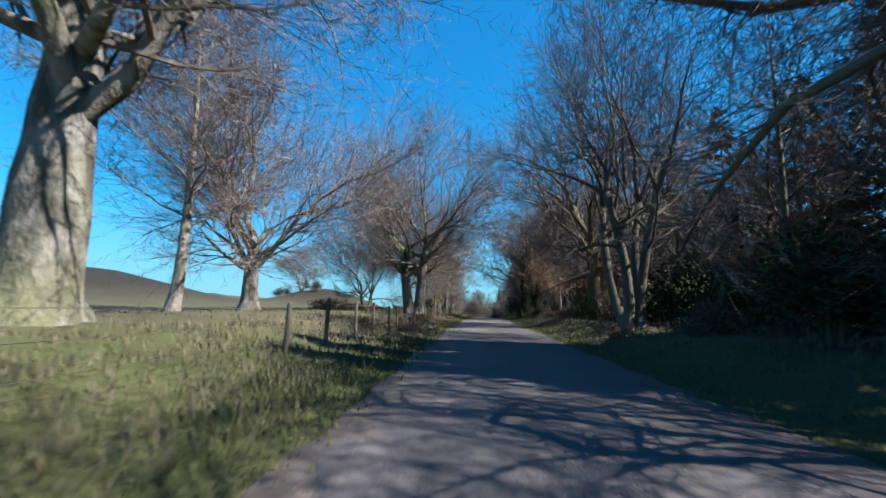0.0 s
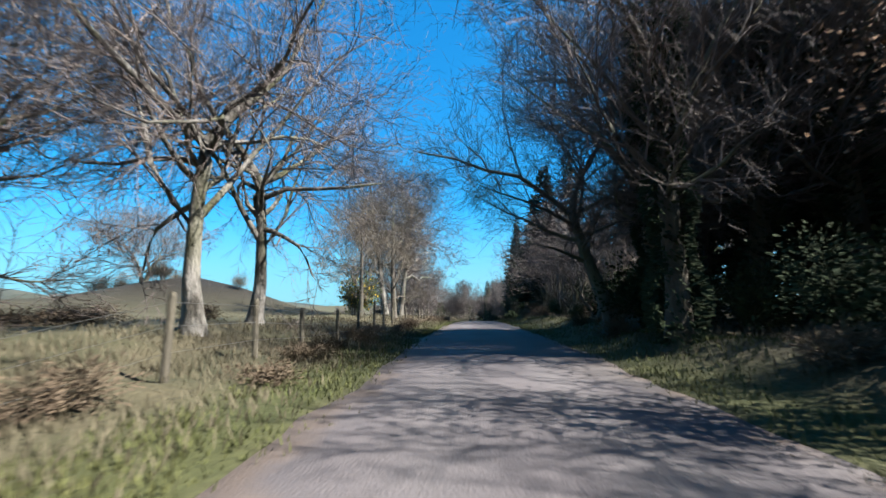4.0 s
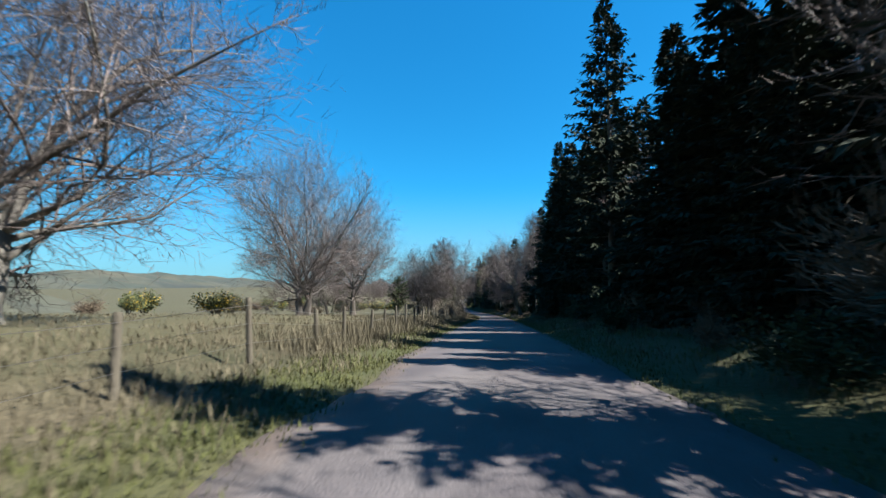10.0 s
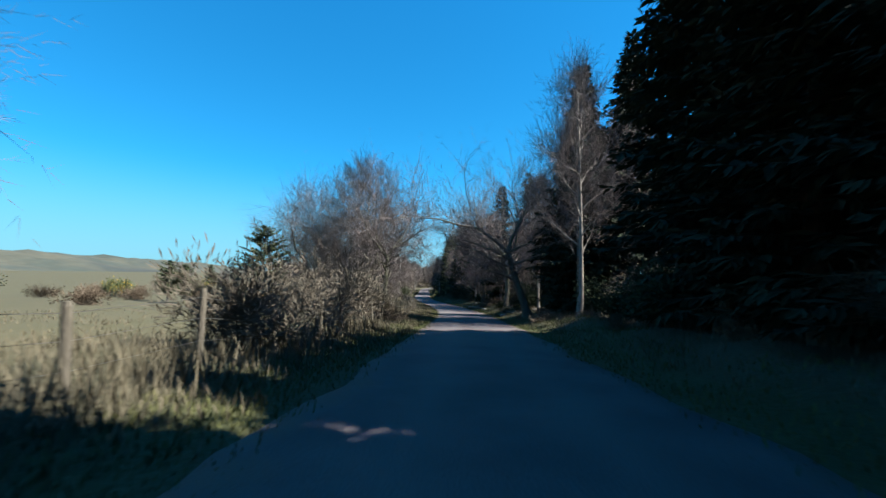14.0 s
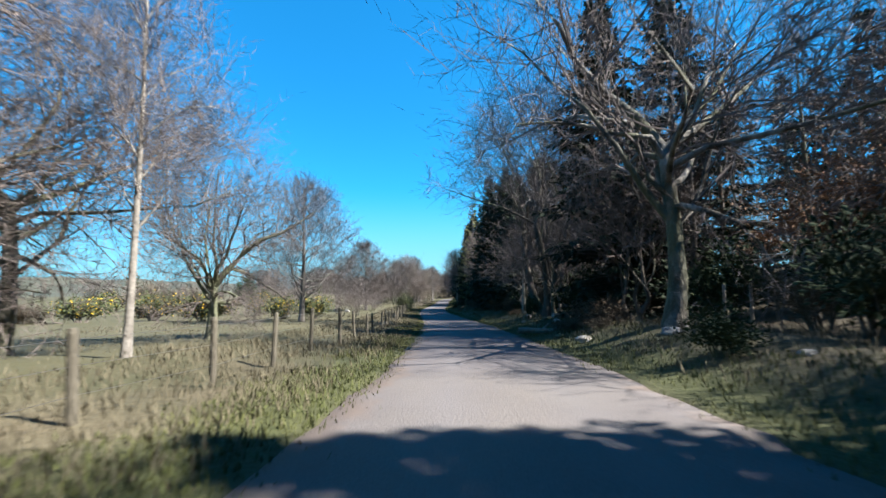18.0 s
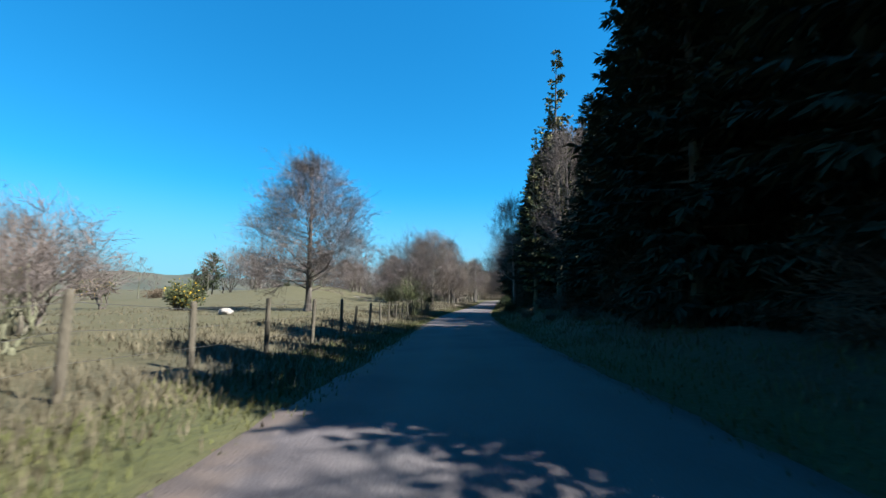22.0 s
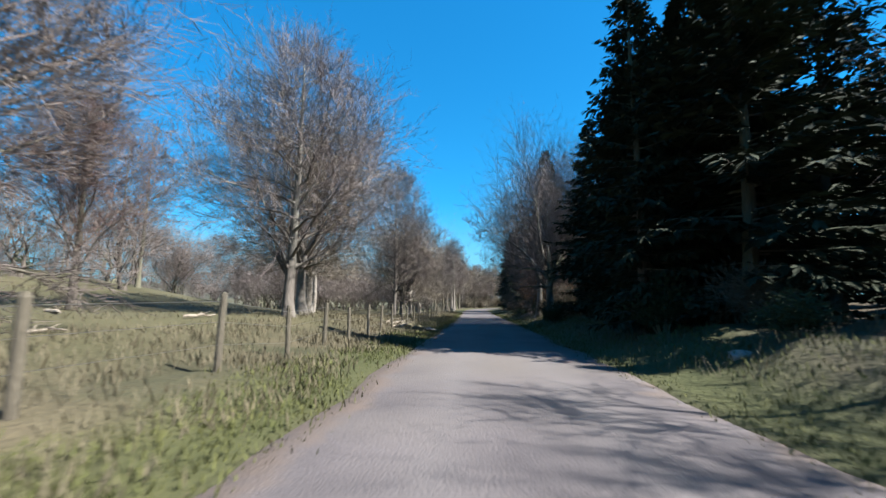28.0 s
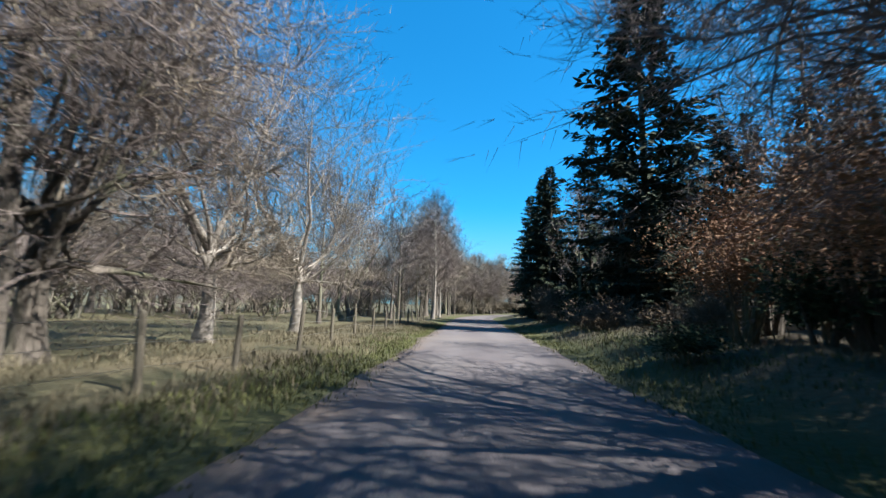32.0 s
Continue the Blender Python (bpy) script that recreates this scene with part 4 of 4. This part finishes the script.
# ---- the fence ----
def build_fence():
    top = tagged(new("stock_fence"), "weathered wooden posts with strained wires along the pasture", "fence")
    box = Shape()
    box.tube([Vector((0, 0, -0.4)), Vector((0, 0, 1.1)), Vector((0, 0, 1.16))], [0.06, 0.056, 0.042], 8)
    me = bpy.data.meshes.new("post")
    me.from_pydata(*[box.data()[0], [], box.data()[1]])
    me.materials.append(M_POST)
    r = random.Random(9)
    spots, y = [], -12.0
    while y < 345:
        if 1 < y < 8:
            y += 2.6
            continue
        x = lane_x(y) - curve(y, (0, 5.0), (60, 5.0), (90, 4.9), (130, 5.0), (200, 5.0), (240, 4.6), (300, 5.0)) + r.uniform(-0.08, 0.08)
        spots.append((x, y, ground_z(x, y), r.uniform(0.92, 1.12)))
        y += r.uniform(2.3, 3.1)
    for x, y, z, h in spots:
        p = new("post", me)
        p.parent = top
        p.matrix_basis = Matrix.Translation((x, y, z)) @ Euler((r.gauss(0, 0.035), r.gauss(0, 0.035), r.uniform(0, 6))).to_matrix().to_4x4() @ Matrix.Diagonal((1, 1, h, 1))
    for hgt in (0.35, 0.7, 1.02):
        w = Shape()
        w.tube([Vector((x, y, z + hgt * h)) for x, y, z, h in spots], [0.0045] * len(spots), 3)
        part("wire", w.data(), M_WIRE, top, "thin strained wire")


build_fence()


# ---- shrubs ----
SHRUBS = {
    "gorse": lambda: make_shrub("gorse_bush", "dark green gorse bush with yellow flowers", M_GORSE, 71, 1.3, 1.9, 2600, 0.14, flowers=380),
    "broom": lambda: make_shrub("broom_bush", "tall dark green broom with upright shoots", M_GORSE, 73, 1.35, 3.1, 3200, 0.24, open_base=0.42, upright=1.3, stems=11, slim=0.12),
    "bramble": lambda: make_shrub("bramble_thicket", "brown leafless bramble and bracken thicket", M_BRACKEN, 75, 1.6, 1.0, 2300, 0.17, slim=0.38),
    "hedge": lambda: make_shrub("hedge_bush", "dense leafless hawthorn bush", M_HEDGE, 77, 1.7, 2.3, 4200, 0.22, slim=0.16, upright=0.6),
    "ivy": lambda: make_shrub("holly_bush", "dark evergreen bush under the trees", M_IVY, 79, 1.6, 2.4, 2600, 0.14),
    "copper": lambda: make_shrub("young_beech", "young beech holding dry copper leaves", M_BEECHLEAF, 81, 2.0, 6.0, 9000, 0.075, open_base=0.15, stems=16),
}
first_shrub = {}
SHRUB_GROUPS = {"gorse": "gorse bushes", "broom": "broom bushes", "bramble": "bramble thickets", "hedge": "hawthorn bushes", "ivy": "evergreen bushes", "copper": "copper-leaved young beeches"}


def shrub(kind, x, y, size=1.0, turn=0.0, tall=None, label=""):
    m = stand(x, y, size, turn, tall)
    if kind not in first_shrub:
        ob = first_shrub[kind] = SHRUBS[kind]()
        ob.matrix_basis = m
    else:
        proto = first_shrub[kind]
        ob = proto.copy()
        scene.collection.objects.link(ob)
        for ch in proto.children:
            c = ch.copy()
            scene.collection.objects.link(c)
            c.parent = ob
        ob.matrix_basis = m
    return tagged(ob, label, group=SHRUB_GROUPS[kind])


shrub("gorse", -7.2, 68.7, 1.1, 0, 1.6)
shrub("gorse", -16.7, 207.0, 1.5, 30, 1.3)
shrub("gorse", -20.5, 204.0, 1.5, 80, 1.2)
shrub("gorse", -13.0, 222.0, 1.6, 120)
shrub("gorse", -11.0, 205.0, 1.3, 200)
shrub("gorse", -15.0, 214.0, 1.5, 250, 0.9)
shrub("gorse", -9.8, 231.0, 1.0, 10)
shrub("gorse", -1.6, 205.2, 1.1, 70, 1.15)
shrub("gorse", -4.6, 207.0, 1.2, 160, 1.1)
for k, (xx, yy, hh) in enumerate(((1.2, 209.4, 2.6), (-0.6, 211.2, 3.1), (2.2, 212.4, 2.4), (0.4, 214.0, 3.0), (-3.2, 213.0, 3.0), (-5.4, 210.2, 2.8), (-2.4, 216.6, 2.6))):
    tree("thick", xx, yy, hh, 53 * k, "low grey leafless bush behind the fence", 1.1)
shrub("broom", 3.1, 242.6, 1.0, 0)
shrub("broom", 2.5, 238.3, 0.85, 90)
shrub("broom", 2.6, 254.1, 0.8, 180)
shrub("copper", 7.6, 41.1, 1.0, 0, 1.25)
shrub("copper", 12.5, 44.0, 1.1, 90, 1.0)
for k, (dx, yy, s) in enumerate(((6.4, 305.5, 0.9), (7.2, 308.5, 1.0), (6.6, 311.5, 0.9), (8.6, 306.5, 1.1), (8.2, 313, 1.1), (10, 310, 1.2))):
    shrub("copper", lane_x(yy) + dx, yy, s, 70 * k, s * 0.85)
for k in range(9):
    rr = random.Random(300 + k)
    shrub("hedge", rr.uniform(-42, -24), rr.uniform(76, 92), rr.uniform(0.5, 0.8), 40 * k, rr.uniform(0.7, 1.0))
shrub("ivy", 2.6, 161.0, 0.75, 0, 1.0)
shrub("hedge", 3.6, 158.6, 0.7, 90, 0.7)
shrub("hedge", 1.0, 167.5, 1.1, 20, 1.1)
shrub("bramble", 4.7, 155.9, 0.7, 10, 0.9)
for k in range(64):
    rr = random.Random(400 + k)
    yy = 1 + 5.2 * k + rr.uniform(-2, 2)
    shrub(rr.choice(("bramble", "bramble", "ivy")), lane_x(yy) + rr.uniform(4.0, 6.0), yy, rr.uniform(0.3, 0.6), 50 * k, rr.uniform(0.3, 0.6))
for k in range(44):
    rr = random.Random(500 + k)
    yy = 74 + 0.55 * k * (1 + k % 2) if k < 20 else 17 + 2.3 * (k - 20)
    shrub("bramble", lane_x(yy) - rr.uniform(3.7, 5.4), yy, rr.uniform(0.3, 0.55), 50 * k, rr.uniform(0.25, 0.5))
for k in range(9):
    rr = random.Random(340 + k)
    shrub("bramble", rr.uniform(-16, -8.5), rr.uniform(34, 60), rr.uniform(0.6, 1.1), 40 * k, rr.uniform(0.4, 0.8))
for k in range(10):
    rr = random.Random(600 + k)
    yy = 385 + 5 * k
    shrub("hedge", lane_x(yy) - rr.uniform(4.2, 7), yy, rr.uniform(1.2, 1.7), 50 * k)
shrub("copper", 13.9, 304.5, 0.9, 140, 0.8)
for k in range(5):
    shrub("hedge", lane_x(141 + 3.1 * k) - 5.4 - 0.5 * (k % 2), 141 + 3.1 * k, 0.95 + 0.05 * (k % 3), 47 * k, 0.9 + 0.14 * (k % 3))
for k, (px, py) in enumerate(((-20.1, 180.6), (-25, 186))):
    tree("pine", px, py, 4.5 + 0.8 * (k % 3), 50 * k, "low bushy pine in the field", 1.3)
r = random.Random(31)
y = -6.0
while y < 345:
    x0 = lane_x(y)
    if not (256 < y < 272):
        kind = r.choice(("bramble", "ivy", "hedge", "bramble"))
        shrub(kind, x0 + r.uniform(5.6, 8.5), y, r.uniform(0.6, 1.1), r.uniform(0, 360))
        if r.random() < 0.6:
            shrub(r.choice(("ivy", "hedge", "copper")) if shaded(y) is False else "ivy", x0 + r.uniform(11, 18), y + 1, r.uniform(0.9, 1.5), r.uniform(0, 360), r.uniform(0.7, 1.2))
    y += r.uniform(2.2, 4.0)
y = 150.0
while y < 260:
    shrub(r.choice(("gorse", "hedge", "bramble")), lane_x(y) - r.uniform(26, 60), y, r.uniform(1.0, 2.0), r.uniform(0, 360))
    y += 4.0
for k in range(14):
    xx, yy = -r.uniform(30, 75), r.uniform(235, 340)
    tree(r.choice(("thin", "thick", "pine")), xx, yy, r.uniform(5, 9), r.uniform(0, 360))


# ---- grass along the verges ----
def grass(name, label, material, seed, count, side_lo, side_hi, high, y0=-8.0, y1=335.0, blades=5, where=None):
    r = random.Random(seed)
    s = Shape()
    for _ in range(count):
        y = r.uniform(y0, y1)
        off = r.uniform(side_lo, side_hi)
        x = lane_x(y) + off
        if where and r.random() > where(off, y):
            continue
        if noise.noise(Vector((x * 0.5, y * 0.5, seed))) < -0.28:
            continue
        z = ground_z(x, y)
        for _b in range(blades):
            az = r.uniform(0, 6.283)
            h = high * r.uniform(0.5, 1.25)
            p = Vector((x + r.gauss(0, 0.24), y + r.gauss(0, 0.24), z - 0.03))
            q = p + Vector((math.cos(az) * h * r.uniform(0.1, 0.7), math.sin(az) * h * r.uniform(0.1, 0.7), h))
            s.blade(p, q, Vector((-math.sin(az), math.cos(az), 0)) * r.uniform(0.006, 0.015))
    tagged(part(name, s.data(), material, None), label, "grass", kind="stuff")


grass("verge_grass", "short green grass on the verge", M_GRASS, 101, 32000, -4.3, -2.6, 0.12)
grass("verge_grass", "short green grass below the wood", M_GRASS, 102, 26000, 2.62, 5.4, 0.13)
grass("edge_grass", "grass tufts creeping over the lane's edge", M_GRASS, 111, 9000, -2.85, -2.2, 0.07, where=lambda off, y: step(2.2, 2.7, -off))
grass("edge_grass", "grass tufts creeping over the lane's edge", M_GRASS, 112, 9000, 2.2, 2.9, 0.07, where=lambda off, y: step(2.2, 2.7, off))
grass("leaf_litter", "dead leaves and twigs washed to the lane's edge", M_BRACKEN, 113, 7000, -3.0, -1.9, 0.025, where=lambda off, y: step(1.9, 2.7, -off))
grass("leaf_litter", "dead leaves and twigs washed to the lane's edge", M_BRACKEN, 114, 7000, 1.9, 3.2, 0.025, where=lambda off, y: step(1.9, 2.7, off))
grass("dry_grass", "long bleached grass along the fence", M_DRY, 103, 26000, -8.0, -3.0, 0.22, blades=6)
grass("dry_grass", "bleached tussocks on the bank", M_DRY, 104, 9000, 3.4, 8.0, 0.26)
grass("reed_grass", "tall straw-coloured grass by the hedge", M_DRY, 105, 1800, -6.0, -4.0, 0.6, 104, 150)
grass("field_grass", "rough pasture grass", M_DRY, 106, 26000, -22, -6, 0.14, blades=4)


# ---- loose things ----
def log(x, y, length, rad, turn, tilt=0.0, label="pale fallen branch lying in the grass"):
    r = random.Random(int(x * 10 + y * 7))
    s = Shape()
    pts = [Vector((-length / 2 + length * k / 5, r.gauss(0, 0.05) * length, rad * 0.7 + abs(r.gauss(0, 0.03)) + math.tan(tilt) * length * k / 5)) for k in range(6)]
    s.tube(pts, [rad, rad * 0.95, rad * 0.85, rad * 0.8, rad * 0.65, rad * 0.4], 8)
    for k in (2, 3):
        s.tube([pts[k], pts[k] + Vector((0.2 * length, 0.12 * length * (1 if k == 2 else -1), 0.12 * length))], [rad * 0.45, rad * 0.2], 6)
    ob = part("fallen_branch", s.data(), M_LOG, None)
    ob.matrix_basis = Matrix.Translation((x, y, ground_z(x, y))) @ Matrix.Rotation(radians(turn), 4, "Z")
    tagged(ob, label, "branch")


for a in ((-6.5, 272, 1.6, 0.08, 20), (-9, 270, 2.2, 0.1, 70), (-4.6, 274, 1.2, 0.07, -30), (-12, 275, 2.0, 0.1, 10), (3.7, 285.0, 1.2, 0.05, 40), (3.2, 286.6, 1.0, 0.045, 100),
          (14.5, 189, 2.6, 0.14, 10), (15.6, 205, 1.6, 0.12, 60), (12.4, 170, 2.0, 0.1, 20), (12.6, 109.5, 1.8, 0.1, 30), (9.8, 95.5, 2.2, 0.12, 10), (15.4, 197.5, 1.2, 0.16, 80)):
    log(*a)


def stone(x, y, size, flat=0.6, material=None, label="pale weathered field stone in the grass"):
    bm = bmesh.new()
    bmesh.ops.create_icosphere(bm, subdivisions=3, radius=size)
    for v in bm.verts:
        v.co *= 1 + 0.3 * noise.noise(v.co * (1.6 / size) + Vector((x, y, 0)))
        v.co.z *= flat
    ob = part("stone", bm, material or M_STONE, None)
    ob.matrix_basis = Matrix.Translation((x, y, ground_z(x, y) + size * flat * 0.33))
    tagged(ob, label, "stone")


for a in ((-3.6, 226.7, 0.35), (16.6, 195, 0.28), (17.0, 191.5, 0.25),  (12.8, 266, 0.4), (13.6, 268.5, 0.3), (12.2, 271, 0.25)):
    stone(*a)

for k in range(16):
    rr = random.Random(2100 + k)
    yy = 162.0 + 0.75 * k
    log(lane_x(yy) + rr.uniform(4.0, 7.2), yy, rr.uniform(0.7, 1.8), rr.uniform(0.03, 0.07), rr.uniform(0, 180), 0.0, "pale dead branch on the mossy bank")
for k in range(14):
    rr = random.Random(2200 + k)
    yy = 163.0 + 2.6 * k
    stone(lane_x(yy) + rr.uniform(3.4, 6.4), yy, rr.uniform(0.12, 0.3), 0.55, M_STONE if k % 3 else M_MOSS, "weathered stone on the mossy bank")
for k in range(8):
    rr = random.Random(2300 + k)
    log(rr.uniform(-12, 0.5), rr.uniform(267, 279), rr.uniform(0.6, 1.6), rr.uniform(0.03, 0.06), rr.uniform(0, 180), 0.0, "fallen branch in the short pasture grass")
stone(5.05, 285.6, 0.34, 0.25, None, "flat pale stone slab at the edge of the lane")
stone(4.45, 285.5, 0.34, 0.5, M_MOSS, "mossy green boulder half sunk in the verge")
for k in range(9):
    rr = random.Random(2400 + k)
    log(rr.uniform(2.6, 4.2), rr.uniform(285.4, 287.0), rr.uniform(0.6, 1.5), rr.uniform(0.025, 0.055), rr.uniform(-40, 90), rr.uniform(0.0, 0.35), "bare branch heaped on the verge")
stone(4.9, 286.5, 0.2, 0.4, None, "pale stone at the edge of the lane")
stone(3.4, 286.6, 0.3, 0.5, M_MOSS, "mossy green boulder half sunk in the verge")
stone(3.9, 285.9, 0.28, 0.5, M_MOSS, "mossy green boulder half sunk in the verge")


def trough():
    """A dark feed tank on skids in the pasture."""
    top = tagged(new("feed_tank"), "dark metal livestock feed tank on skids in the pasture", "tank")
    bm = bmesh.new()
    bmesh.ops.create_cube(bm, size=1)
    bmesh.ops.scale(bm, vec=(1.9, 1.1, 0.9), verts=bm.verts)
    bmesh.ops.bevel(bm, geom=bm.edges[:], offset=0.09, segments=2, affect="EDGES")
    bmesh.ops.translate(bm, vec=(0, 0, 0.65), verts=bm.verts)
    part("body", bm, M_TANK, top)
    for s in (-0.42, 0.42):
        bm = bmesh.new()
        bmesh.ops.create_cube(bm, size=1)
        bmesh.ops.scale(bm, vec=(2.2, 0.12, 0.2), verts=bm.verts)
        bmesh.ops.bevel(bm, geom=bm.edges[:], offset=0.02, segments=1, affect="EDGES")
        bmesh.ops.translate(bm, vec=(0, s, 0.1), verts=bm.verts)
        part("skid", bm, M_TANK, top)
    bm = bmesh.new()
    bmesh.ops.create_cone(bm, cap_ends=True, segments=16, radius1=0.28, radius2=0.24, depth=0.14)
    bmesh.ops.translate(bm, vec=(0.3, 0, 1.16), verts=bm.verts)
    part("lid", bm, M_TANK, top)
    top.matrix_basis = stand(-12.1, 105.3, 1.0, 15, sink=0.02)


trough()


def side_post(x, y, high, label):
    s = Shape()
    s.tube([Vector((0, 0, -0.4)), Vector((0.01, 0, high * 0.6)), Vector((0.03, 0.01, high)), Vector((0.03, 0.01, high + 0.03))], [0.05, 0.048, 0.045, 0.03], 8)
    ob = part("wooden_post", s.data(), M_LOG, None)
    ob.matrix_basis = Matrix.Translation((x, y, ground_z(x, y)))
    tagged(ob, label, "post")


for px, py, ph in ((9.4, 23.0, 1.2), (9.0, 19.5, 1.3), (10.2, 27.5, 1.2), (18.2, 181.6, 1.3), (19.3, 182.0, 1.3), (20.4, 182.4, 1.2)):
    side_post(px, py, ph, "pale weathered post at the wood's edge")


# ---- distance ----
def ridge(name, label, x, y0, y1, high, depth, seed, rough):
    verts, faces, n = [], [], 70
    for i in range(n + 1):
        yy = y0 + (y1 - y0) * i / n
        h = high * (0.55 + 0.45 * math.sin(math.pi * i / n)) * (1 + rough * noise.noise(Vector((i * 0.16, seed, 0))) + 0.25 * rough * noise.noise(Vector((i * 0.7, seed, 5))))
        for k, (dx, f) in enumerate(((depth, -0.3), (depth * 0.5, 0.35), (depth * 0.2, 0.8), (0, 1.0), (-depth, 0.2))):
            verts.append((x + dx + 30 * noise.noise(Vector((i * 0.3, k, seed))), yy, -13 + h * f))
    for i in range(n):
        for k in range(4):
            a = i * 5 + k
            faces.append((a, a + 1, a + 6, a + 5))
    ob = part(name, (verts, faces), M_HILL, None)
    for p in ob.data.polygons:
        p.use_smooth = True
    tagged(ob, label, "hill", kind="structure")


ridge("backdrop_hills", "far green and brown hills beyond the valley", -900, -300, 2300, 46, 300, 3, 0.7)
ridge("backdrop_ridge", "low wooded ridge beyond the pasture", -170, 20, 260, 17, 60, 8, 0.6)
